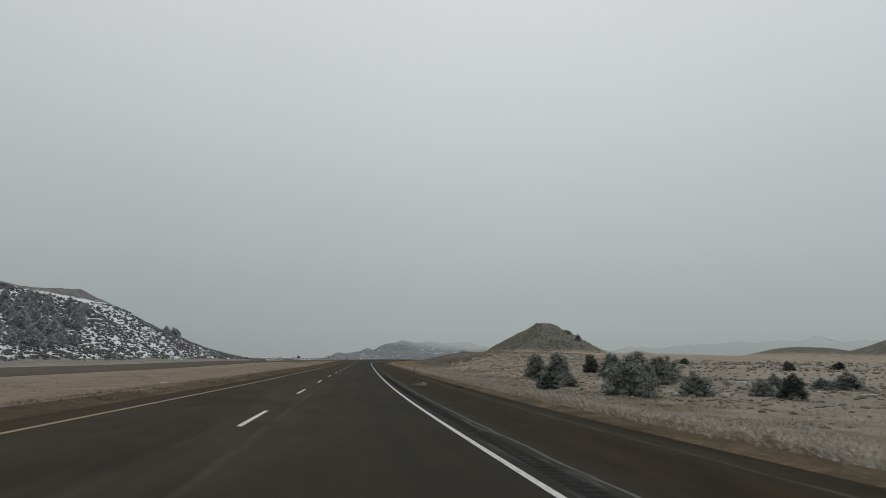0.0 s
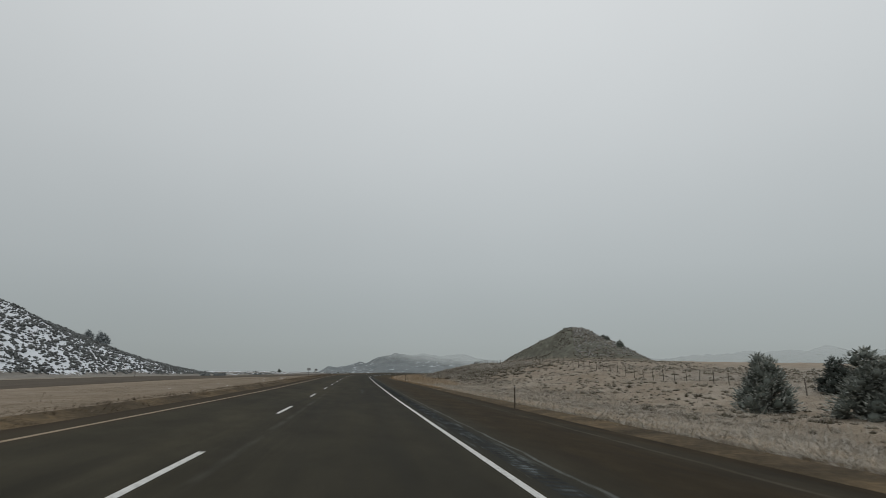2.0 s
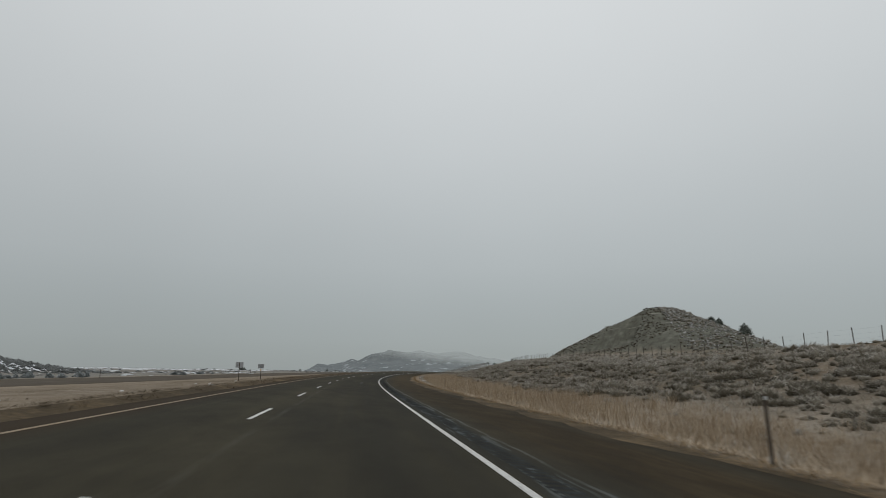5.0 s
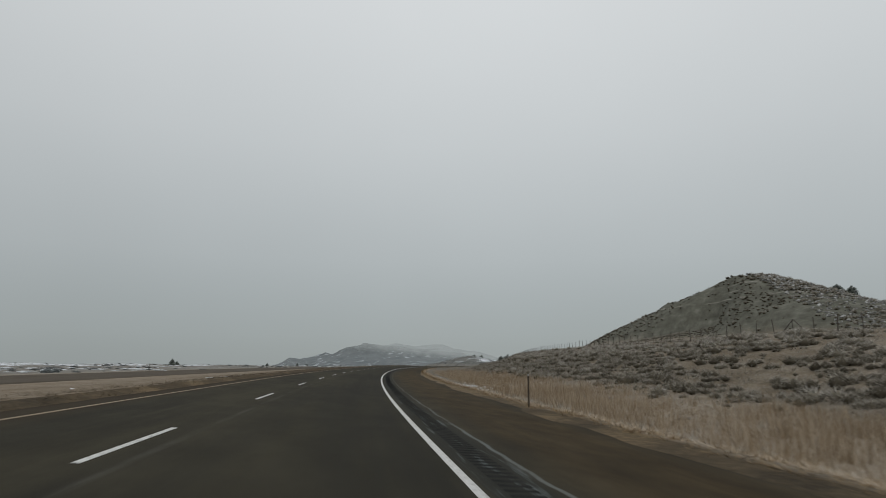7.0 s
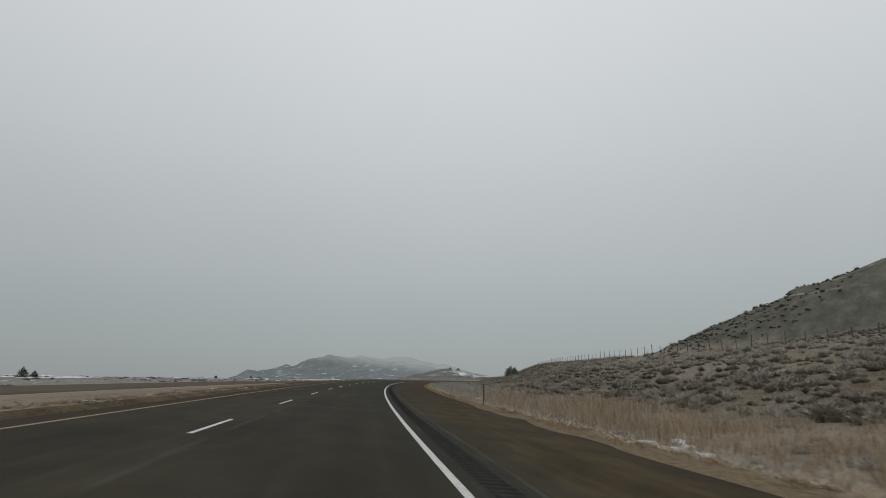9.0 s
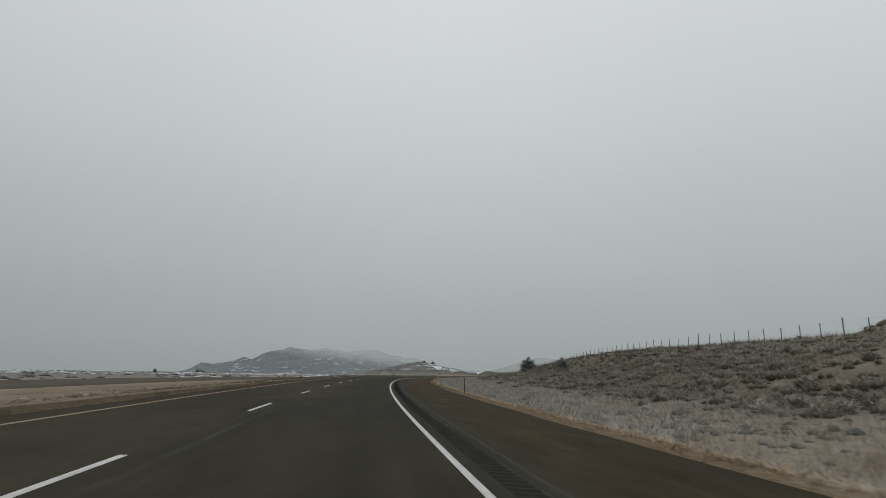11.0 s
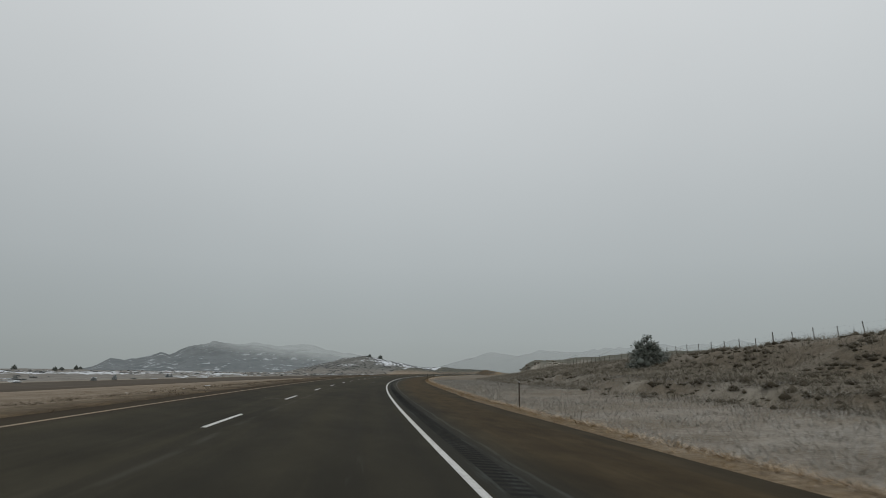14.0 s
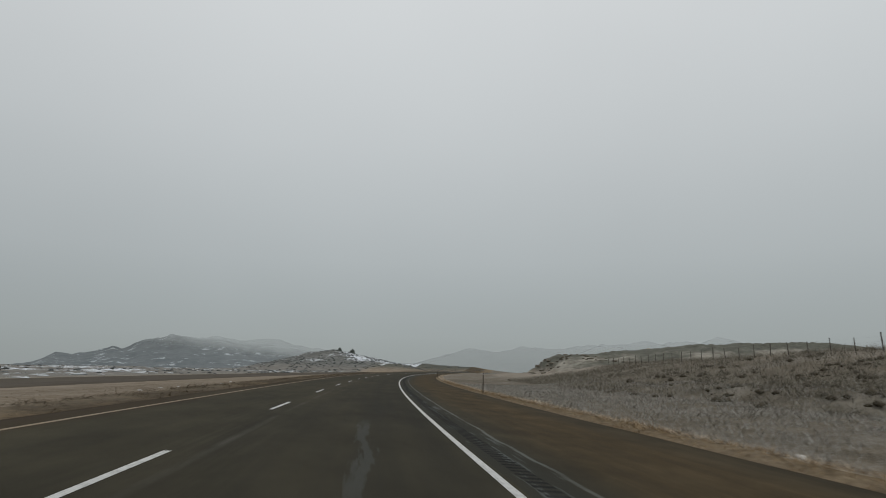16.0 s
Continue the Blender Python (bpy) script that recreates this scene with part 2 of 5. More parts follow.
def ground_material():
    """Dry grassland, bare clay and old snow; the cover comes from two attributes of the sheet."""
    m = Nodes("frosted_prairie")
    p = m.coords()
    big = m.noise(p, 0.035, 5, 0.6)
    mid = m.noise(p, 0.35, 6, 0.65)
    fine = m.noise(p, 5.0, 6, 0.7)
    grass = m.ramp(mid, (0.28, (0.115, 0.092, 0.068)), (0.5, (0.215, 0.182, 0.145)), (0.72, (0.32, 0.29, 0.25)))
    grass = m.mix(m.ramp(big, (0.35, 0.0), (0.65, 0.55)), grass, (0.265, 0.222, 0.170))
    grass = m.mix(m.math("MULTIPLY", m.ramp(fine, (0.40, 0.0), (0.70, 0.70)), m.attribute("frost")), grass, (0.40, 0.375, 0.335))
    grass = m.mix(m.ramp(fine, (0.25, 0.55), (0.45, 0.0)), grass, (0.08, 0.063, 0.048))
    clay = m.ramp(mid, (0.3, (0.072, 0.072, 0.057)), (0.55, (0.128, 0.127, 0.103)), (0.75, (0.20, 0.199, 0.168)))
    clay = m.mix(m.ramp(fine, (0.3, 0.6), (0.5, 0.0)), clay, (0.09, 0.082, 0.068))
    rough_n = m.math("ADD", m.math("MULTIPLY", fine, 0.5), m.math("MULTIPLY", m.noise(m.coords((0.6, 0.6, 1.5)), 0.9, 6, 0.7), 0.5))
    grass = m.mix(m.math("MULTIPLY", m.attribute("brown"), 0.92), grass, m.ramp(rough_n, (0.36, (0.052, 0.043, 0.030)), (0.52, (0.120, 0.101, 0.074)), (0.68, (0.22, 0.197, 0.158))))
    # pale beds that crop out round the butte
    bed_n = m.math("MULTIPLY", m.math("SUBTRACT", m.noise(p, 0.11, 5), 0.5), 2.6)
    height = m.math("ADD", m.attribute("strata"), bed_n)
    broken = m.ramp(m.noise(p, 0.085, 5, 0.7), (0.42, 0.0), (0.54, 0.85))
    beds = None
    for at, half in ((11.4, 0.20), (13.6, 0.13), (15.6, 0.16)):
        one = m.ramp(m.math("ABSOLUTE", m.math("SUBTRACT", height, at)), (0.0, 1.0), (half * 0.7, 0.9), (half, 0.0))
        beds = one if beds is None else m.math("MAXIMUM", beds, one)
    clay = m.mix(m.math("MULTIPLY", beds, broken), clay, (0.29, 0.28, 0.24))
    pale = m.ramp(m.noise(p, 0.12, 6, 0.7), (0.46, 0.0), (0.62, 0.6))
    grass = m.mix(m.math("MULTIPLY", pale, m.attribute("frost")), grass, m.ramp(fine, (0.3, (0.22, 0.205, 0.18)), (0.6, (0.36, 0.345, 0.315))))
    grass = m.mix(1.0, grass, (1.065, 1.0, 0.92), "MULTIPLY")
    grass = m.mix(m.attribute("grey"), grass, m.mix(1.0, grass, (0.955, 1.0, 1.06), "MULTIPLY"))
    col = m.mix(m.attribute("clay"), grass, clay)
    col = m.mix(m.attribute("bare"), col, m.ramp(mid, (0.35, (0.16, 0.142, 0.112)), (0.5, (0.33, 0.305, 0.255)), (0.7, (0.40, 0.375, 0.325))))
    sage = m.ramp(mid, (0.3, (0.105, 0.108, 0.102)), (0.5, (0.165, 0.166, 0.156)), (0.7, (0.25, 0.252, 0.243)))
    col = m.mix(m.math("MULTIPLY", m.attribute("plain"), 0.72), col, sage)
    snow_at = m.attribute("snow")
    drift = m.noise(m.coords((1, 1, 3.2)), 0.60, 7, 0.70)
    edge = m.math("ADD", m.math("SUBTRACT", drift, 0.5), m.math("MULTIPLY", m.math("SUBTRACT", snow_at, 0.78), 0.55))
    cover = m.ramp(m.math("MULTIPLY", edge, 10.0), (0.0, 0.0), (0.8, 1.0))
    col = m.mix(cover, col, (0.66, 0.69, 0.72))
    verge = m.attribute("verge")
    dirt = m.ramp(m.math("ADD", m.math("MULTIPLY", mid, 0.6), m.math("MULTIPLY", fine, 0.4)), (0.36, (0.036, 0.0275, 0.0170)), (0.50, (0.080, 0.060, 0.036)), (0.62, (0.165, 0.118, 0.066)))
    sand = m.ramp(fine, (0.3, (0.095, 0.070, 0.042)), (0.55, (0.205, 0.154, 0.096)), (0.8, (0.34, 0.275, 0.195)))
    col = m.mix(verge, col, m.mix(m.attribute("sandy"), dirt, sand))
    return m.finish(col, 0.95, fine, 0.6, 0.08)


# paler asphalt: the brightening of a grazing view is put into the colour
def grazing_asphalt():
    m = Nodes("grazing_asphalt")
    n = m.noise(m.coords((1.4, 0.05, 1), uv=True), 1.2, 5, 0.6)
    g = m.noise(m.coords(), 30.0, 2)
    m.bsdf.inputs["Specular IOR Level"].default_value = 0.03
    return m.finish(m.ramp(n, (0.3, (0.074, 0.062, 0.049)), (0.6, (0.108, 0.092, 0.074)), (0.8, (0.14, 0.12, 0.098))), 0.9, g, 0.3, 0.006)


GRAZING_ASPHALT = grazing_asphalt()
ASPHALT = asphalt_material()
WHITE_PAINT = paint_material("worn_white_paint", (0.62, 0.62, 0.60), 0.75)
YELLOW_PAINT = paint_material("worn_yellow_paint", (0.29, 0.220, 0.145), 0.8)
GROUND = ground_material()

# ---- the road's line: right edge line, its turning and its climb ----
BEND_AT = np.arange(-20.0, 900.0, 45.0)
BEND = (0.983, 0.958, 0.406, -0.022, 0.058, 0.149, 0.780, 1.121, 0.866, 0.829, 1.077, 0.952, 0.836, 0.973, 0.872,
        0.948, 0.950, 0.950, 0.950, 0.950, 0.950)
CLIMB_AT = np.arange(-20.0, 900.0, 75.0)
CLIMB = (0.0, 0.28, 1.25, 2.66, 3.71, 4.95, 6.21, 7.34, 7.96, 8.64, 9.31, 9.98, 10.64)
CROSS_FALL = 0.0735
ALONG = np.arange(-400.0, 6000.0, 1.0)
_k = np.interp(ALONG, BEND_AT, BEND) * 1e-3 * ((ALONG >= -20) & (ALONG <= 880))
HEADING = np.concatenate([[0], np.cumsum((_k[1:] + _k[:-1]) / 2)])
HEADING -= np.interp(0, ALONG, HEADING)
_dx, _dy = np.sin(HEADING), np.cos(HEADING)
ROAD_X = np.concatenate([[0], np.cumsum((_dx[1:] + _dx[:-1]) / 2)])
ROAD_Y = np.concatenate([[0], np.cumsum((_dy[1:] + _dy[:-1]) / 2)])
ROAD_X -= np.interp(0, ALONG, ROAD_X)
ROAD_Y -= np.interp(0, ALONG, ROAD_Y)
_w = np.hanning(61)
ROAD_Z = np.convolve(np.pad(np.interp(ALONG, CLIMB_AT, CLIMB), 30, mode="edge"), _w / _w.sum(), "valid")


def shoulder_lift(s, right):
    """The shoulder flattens out beyond s = 590: metres over the road's plane."""
    t = np.clip((s - 538) / 36, 0, 1)
    return 0.17 * t * t * (3 - 2 * t) * np.clip((right - 1.0) / 4.6, 0, 1.2)


def on_road(s, right, up=0.0):
    """World places at s metres along the edge line and `right` metres to its right, on the road's plane."""
    s, right = np.broadcast_arrays(np.asarray(s, float), np.asarray(right, float))
    h = np.interp(s, ALONG, HEADING)
    return np.stack([np.interp(s, ALONG, ROAD_X) + np.cos(h) * right, np.interp(s, ALONG, ROAD_Y) - np.sin(h) * right,
                     np.interp(s, ALONG, ROAD_Z) - CROSS_FALL * right + shoulder_lift(s, right) + up], -1)


def road_coords(x, y):
    """Metres along and right of the edge line for world places."""
    s = np.interp(y, ROAD_Y, ALONG)
    for _ in range(3):
        h = np.interp(s, ALONG, HEADING)
        dx, dy = x - np.interp(s, ALONG, ROAD_X), y - np.interp(s, ALONG, ROAD_Y)
        s = np.clip(s + np.clip(dx * np.sin(h) + dy * np.cos(h), -300, 300) * 0.85, -390, 5900)
    h = np.interp(s, ALONG, HEADING)
    dx, dy = x - np.interp(s, ALONG, ROAD_X), y - np.interp(s, ALONG, ROAD_Y)
    return s, dx * np.cos(h) - dy * np.sin(h)


def step(a, b, v):
    t = np.clip((v - a) / (b - a), 0, 1)
    return t * t * (3 - 2 * t)


def edge_shift(s):
    """The paved shoulder is wider before the bend: metres added to its usual 6.0 m edge."""
    return 0.6 - 1.15 * step(140, 225, s)


# ---- relief ----
def lattice(ix, iy, seed):
    n = (ix.astype(np.int64) * 374761393 + iy.astype(np.int64) * 668265263 + seed * 1442695041) & 0x7FFFFFFF
    n = ((n ^ (n >> 13)) * 1274126177) & 0x7FFFFFFF
    return ((n ^ (n >> 16)) & 0xFFFF) / 65535.0


def relief(x, y, size, octaves=4, seed=0):
    """Smooth value noise, about -1 to 1."""
    total, amp, norm = 0.0, 1.0, 0.0
    for o in range(octaves):
        u, v = x / size, y / size
        iu, iv = np.floor(u), np.floor(v)
        fu, fv = u - iu, v - iv
        fu, fv = fu * fu * (3 - 2 * fu), fv * fv * (3 - 2 * fv)
        a, b = lattice(iu, iv, seed + o), lattice(iu + 1, iv, seed + o)
        c, d = lattice(iu, iv + 1, seed + o), lattice(iu + 1, iv + 1, seed + o)
        total = total + amp * ((a * (1 - fu) + b * fu) * (1 - fv) + (c * (1 - fu) + d * fu) * fv)
        norm += amp
        amp, size = amp * 0.5, size * 0.47
    return total / norm * 2 - 1


# heights over the road beside it: rows along s, columns across
S_AT = (-100, 60, 100, 140, 175, 200, 235, 300, 380, 430, 470, 520, 538, 556, 572, 620, 680, 760, 900)
R_AT = (6.2, 9, 14, 20, 30, 40, 60, 90, 150, 320)
RIGHT = (
    (-0.45, -0.66, -1.10, -1.7, -2.3, -2.5, -2.4, -2.2, -1.2, 1),
    (-0.45, -0.66, -1.10, -1.7, -2.3, -2.4, -2.2, -2.0, -1.1, 1),
    (-0.45, -0.66, -1.10, -1.7, -2.2, -2.2, -2.0, -1.8, -0.9, 1),
    (-0.45, -0.68, -1.0, -1.4, -1.6, -1.0, -1.0, -1.0, -0.4, 1),
    (-0.45, -0.7, -1.0, -1.1, -0.5, 0.4, 0.4, 0.2, 0.3, 1.5),
    (-0.45, -0.7, -0.9, -0.6, 0.5, 1.7, 1.9, 1.5, 1.2, 2),
    (-0.45, -0.7, -0.7, -0.1, 2.0, 3.7, 4.2, 3.8, 3.2, 3),
    (-0.45, -0.7, -0.6, 0.0, 2.2, 4.0, 4.8, 4.8, 4.6, 5),
    (-0.45, -0.7, -0.6, 0.1, 2.5, 4.7, 5.5, 5.6, 5.2, 5),
    (-0.45, -0.7, -0.6, 0.0, 2.5, 4.9, 5.6, 5.6, 5.5, 5),
    (-0.45, -0.7, -0.6, -0.1, 2.2, 5.0, 5.8, 6.0, 6.0, 5),
    (-0.45, -0.7, -0.6, -0.2, 1.6, 4.95, 5.6, 5.7, 6.0, 5),
    (-0.45, -0.7, -0.6, -0.3, 1.6, 5.35, 5.7, 5.8, 6.0, 5),
    (-0.45, -0.7, -0.6, -0.3, 1.5, 4.30, 4.9, 5.2, 5.8, 5),
    (-0.45, -0.7, -0.6, -0.3, 1.4, 3.60, 4.2, 4.7, 5.5, 5),
    (-0.45, -0.7, -0.6, -0.3, 1.5, 3.60, 4.4, 4.9, 5.5, 5),
    (-0.45, -0.7, -0.6, -0.5, 1.0, 2.9, 3.5, 3.9, 4.6, 5),
    (-0.45, -0.6, -0.6, -0.5, 0.0, 0.6, 2.0, 3.5, 4.5, 5),
    (-0.45, -0.6, -0.6, -0.5, 0.0, 0.5, 2.0, 3.5, 4.5, 5),
)


FAR_EDGE, FAR_UP, FAR_FALL = -32.0, -0.42, 0.029


def left_profile(s, r):
    """Median, the other carriageway and the plain beyond it."""
    z = np.interp(r, (-3000, -1000, -400, -150, -100, -56, -47, -43.6, -43.0, -32.0, -31.4, -26, -19, -14, -10.0, -8.8, -8.3, -7.6),
                  (11.0, 7.0, 2.0, 0.75, 0.5, 0.1, -0.2, -0.12, -0.1, -0.42, -0.46, -0.40, -0.15, 0.06, 0.42, 0.66, 0.66, 0.46))
    return z + 0.22 * (1 - step(230, 310, s)) * step(14, 31, -r)


def ridge_height(s):
    """Crest of the snowy hill beyond the other carriageway."""
    return np.interp(s, (-120, 60, 150, 213, 240, 252, 262, 275, 288, 300, 314, 326, 336, 346), (9, 12.5, 15.2, 20.3, 23.1, 23.8, 22.2, 19.5, 15.9, 12.8, 9.2, 5.2, 1.6, 0))


def ground_parts(x, y):
    s, r = road_coords(x, y)
    near_z = np.interp(s, ALONG, ROAD_Z)
    true_r = r
    r = np.where(r > 0, r - edge_shift(s) * step(0, 4, r) * (1 - step(9, 19, r)), r)
    si = np.clip(s, S_AT[0], S_AT[-1] - 1e-3)
    table = np.array(RIGHT)
    across = np.stack([np.interp(r, R_AT, row) for row in table])
    k = np.clip(np.searchsorted(S_AT, si, "right") - 1, 0, len(S_AT) - 2)
    sa = np.array(S_AT, float)
    f = (si - sa[k]) / (sa[k + 1] - sa[k])
    f = f * f * (3 - 2 * f)
    flat = np.arange(x.size)
    right = across.reshape(len(S_AT), -1)[k.ravel(), flat] * (1 - f.ravel()) + across.reshape(len(S_AT), -1)[k.ravel() + 1, flat] * f.ravel()
    right = right.reshape(x.shape) + 5.0 * step(320, 1500, r) + shoulder_lift(s, r) * (1 - step(10, 20, r))
    z = np.where(r > 6.2, right, np.where(r < -7.6, left_profile(s, r), -CROSS_FALL * np.clip(true_r, -7.6, 8.0) + shoulder_lift(s, true_r) - 0.14))
    off = np.maximum(step(7.5, 24, r), step(48, 75, -r))
    rough = off * (0.55 * relief(x, y, 26, 4, 3) + 0.22 * relief(x, y, 5.5, 3, 9)) + 0.05 * step(6.4, 9, r) * relief(x, y, 2.2, 2, 5)
    rough = rough + off * 1.6 * relief(x, y, 130, 3, 21) * np.maximum(step(60, 200, r), step(80, 250, -r))
    snow, clay = 0.26 + 0 * x, 0 * x
    # snowy hill with a long crest
    toe, crest = -61.0, -101.0
    shape = np.clip((toe - r) / (toe - crest), 0, 1)
    shape = np.where(r < crest, 1 - 0.25 * step(0, 90, crest - r) - 0.6 * step(90, 220, crest - r), shape ** 0.92)
    gully = 1 + 0.10 * relief(s, r * 0.25, 17, 3, 31)
    hill = ridge_height(s + 10 * relief(x, y, 40, 2, 33) * shape) * np.clip(shape, 0, 1.1) * gully
    # the butte with its flat cap
    bx, by = x - 133.3, y - 398.5
    top = np.clip(bx * 0.72 - by * 0.69, 0, 1.5)
    rx, ry = bx - top * 0.72, by + top * 0.69
    rad = np.hypot(rx, ry) + 1e-6
    c, q = rx / rad, ry / rad
    reach = np.where(c > 0, 11.0, 10.0) * c * c + np.where(q > 0, 62.0, 52.0) * q * q
    reach = reach * (1 + 0.05 * relief(c * 40, q * 40, 14, 3, 41) + 0.04 * relief(x, y, 10, 2, 42))
    cone = (18.6 - 0.22 * top) * np.clip(1 - np.maximum(rad - 4.0, 0) / reach, 0, 1) ** 0.90
    along_e = np.clip(bx * 0.887 + by * 0.462, 0, 60)
    rad_e = np.hypot(bx - along_e * 0.887, by - along_e * 0.462)
    tail = (7.4 - along_e * 0.13) * np.clip(1 - rad_e / 42.0, 0, 1) ** 1.2
    butte = np.maximum(cone, tail)
    ledge = 0.8 * (step(11.2, 11.9, butte) - step(11.9, 13.2, butte)) + 0.7 * (step(15.0, 15.5, butte) - step(15.5, 16.6, butte))
    butte = np.maximum(butte + ledge * (0.6 + relief(x, y, 12, 2, 44)) + (0.22 + 0.55 * step(-2, 10, bx)) * relief(x, y, 4, 3, 43) * step(1, 6, butte), 0)
    # low flat-topped hill to the right of the junipers
    d1, d2 = np.hypot(x - 217.0, y - 276.0), np.hypot(x - 282.0, y - 281.0)
    b2 = 4.2 * np.clip(1.5 - d1 / 19.0, 0, 1) ** 0.9 + 8.6 * np.clip(1.4 - d2 / 26.0, 0, 1)
    b2 = b2 * (1 + 0.15 * relief(x, y, 9, 3, 59))
    # knoll with a rocky cap where the road bends away
    kn = np.hypot((x - 222) * 1.0, (y - 935) * 0.7)
    knoll = 13.5 * np.clip(1 - kn / 62.0, 0, 1) ** 1.05 + 7.5 * np.clip(1 - np.hypot((x - 305) / 1.5, y - 965) / 60.0, 0, 1)
    knoll = knoll * (1 + 0.12 * relief(x, y, 13, 3, 45))
    # eroded bank beyond the end of the fence
    face = r + 5 * relief(x, y, 17, 4, 47)
    bank = (5.4 * step(36, 44, face) + 1.6 * step(60, 90, face) + (0.9 * relief(x, y, 8, 4, 49) - 1.8 * np.abs(relief(s, r * 0.3, 9, 3, 50))) * step(33, 40, face)) * (1 - step(120, 190, r)) * step(33, 37, r) * step(742, 780, s + 6 * relief(x, y, 20, 3, 48)) * (1 - step(900, 990, s))
    cone2 = 17.0 * np.clip(1 - np.hypot(x - 470, y - 900) / 70.0, 0, 1)
    # small cut with bare clay along the foot of the slope
    cut_at = r - 21.5 + 3.0 * relief(x, y, 13, 3, 91)
    cut_on = step(492, 525, s) * (1 - step(600, 640, s))
    cut = (0.6 + 0.5 * relief(x, y, 3.5, 3, 55)) * (step(-0.5, 0.5, cut_at) - step(0.6, 9, cut_at)) * cut_on
    # earth step across the median where a drain runs
    drain_at = s - 289.5 - 2.5 * relief(r, 0 * r, 9, 2, 92)
    drain_on = step(11.5, 14, -r) * (1 - step(27, 30, -r))
    drain = -0.24 * (step(-10, -3, drain_at) - step(-0.9, 0.7, drain_at)) * drain_on
    # low snow-streaked mounds on the plain
    mound = 1.7 * np.maximum(relief(x, y, 30, 4, 51) - 0.02, 0) * step(56, 76, -r) * step(380, 450, s) * (1 - step(1300, 1700, y))
    lip = 0.11 * step(6.25, 6.6, r) * (1 - step(7.1, 8.0, r)) * (1 + 0.5 * relief(s, r, 3, 2, 57))
    crest_up = np.interp(s, (470, 495, 520, 540, 566, 585, 620), (0, 0.6, 0.75, 0.75, 0.85, 0.45, 0)) * step(31.5, 36, r) * (1 - step(37.5, 39.8, r))
    z = z + crest_up + lip + rough + hill + butte + b2 + knoll + bank + cone2 + mound + cut + drain
    on_hill = step(0.15, 1.2, hill)
    snow = snow + 0.66 * on_hill * (1 - 0.95 * step(18.0, 19.6, hill + 1.2 * relief(x, y, 12, 2, 34))) + (0.52 - 0.4 * step(720, 820, s)) * step(0.12, 0.5, mound) + 0.66 * step(1.5, 4, knoll) * step(218, 232, x + 8 * relief(x, y, 16, 3, 36)) * (1.0 + 0.7 * relief(x, y, 7, 3, 38))
    snow = snow + (0.32 - 0.25 * step(680, 780, s)) * step(45, 56, -r) * (1 - step(62, 76, -r)) * (0.75 + relief(x, y, 26, 3, 37)) + 0.14 * step(60, 80, -r) - 0.18 * step(1, 6, butte) + 0.85 * step(2, 6, butte) * step(-2, 10, bx + 5 * relief(x, y, 9, 3, 39)) * (0.7 + 0.9 * relief(x, y, 6, 3, 40))
    snow = np.where((r < 8) & (r > -45), 0.10, snow)
    snow = snow + 0.38 * step(312, 324, s) * (1 - step(352, 372, s)) * step(6.9, 7.6, r) * (1 - step(8.6, 9.8, r))
    snow = snow - 0.5 * step(480, 520, s) * step(10, 16, r) * (1 - step(120, 200, r))
    clay = np.clip(0.5 * step(1, 4, hill) + step(0.3, 3, butte) + step(0.4, 2, bank) + step(0.5, 2, b2) + step(1, 4, knoll) + step(17.8, 19.2, hill), 0, 1)
    snow = snow + 0.42 * step(2, 6, knoll) * (1 - step(218, 232, x)) * (0.3 + 1.2 * relief(x, y, 8, 3, 35))
    bare = step(0.5, 1.6, bank) * (1 - step(3.6, 4.4, bank + 1.6 * relief(x, y, 9, 3, 52))) * np.clip(0.30 + 1.6 * relief(x, y, 8, 4, 53), 0, 0.9)
    bare = bare + cut_on * step(-1.3, -0.4, cut_at) * (1 - step(0.7, 2.2, cut_at)) * np.clip(0.12 + 1.5 * relief(x, y, 6, 3, 54), 0, 0.85)
    brown = 0.75 * on_hill + 0.22 * step(45, 50, -r) * (1 - step(300, 500, -r)) * (1 - on_hill) * (0.7 + relief(x, y, 30, 3, 93)) + 0.9 * drain_on * step(-2.6, -0.9, drain_at) * (1 - step(0.8, 2.4, drain_at)) + 0.6 * step(45, 70, s) * (1 - step(95, 128, s)) * step(9, 12, r) * (1 - step(26, 45, r)) + (0.12 * step(420, 450, s) + 0.55 * step(560, 600, s)) * step(6.6, 8.5, r) * (1 - step(20, 24, r)) + (0.85 - 0.2 * step(355, 400, s)) * step(215, 250, s) * (1 - step(480, 520, s)) * step(15, 20, r) * (1 - step(40, 52, r)) + (1.0 - 0.6 * step(8.7, 9.5, -r)) * step(7.2, 7.6, -r) * (1 - step(30, 32, -r)) + (1 - 0.2 * step(565, 600, s)) * step(440, 480, s) * step(-0.5, 1.5, cut_at) * (1 - step(33, 41, r)) * (1 - step(640, 700, s))
    # first term darkens soil under planted grass: the blades' shadows put into colour
    brown = brown + 0.5 * step(7.6, 9, r) * (1 - step(24, 30, r)) * step(30, 60, s) * (1 - step(660, 720, s)) + 0.28 * step(24, 30, r) * (1 - step(75, 95, r)) * (1 - step(200, 240, s))
    frost = np.where(r < -8, 0.25 + 0.75 * step(44, 52, -r), 1.0 - 0.45 * step(16, 22, r) * step(190, 230, s) - 0.5 * step(520, 575, s) * (1 - step(16, 22, r)))
    apron = np.interp(s, (0, 50, 85, 105, 125, 145, 160, 200), (10, 11.5, 11.5, 9.4, 9.0, 7.8, 7.1, 6.9)) + 0.35 * relief(x, y, 5, 3, 94)
    verge = (1 - step(0, 0.55, r - apron)) * (r > 0) + (1 - step(8.9, 9.6, -r + 0.5 * relief(x, y, 4, 3, 99))) * (r < 0)
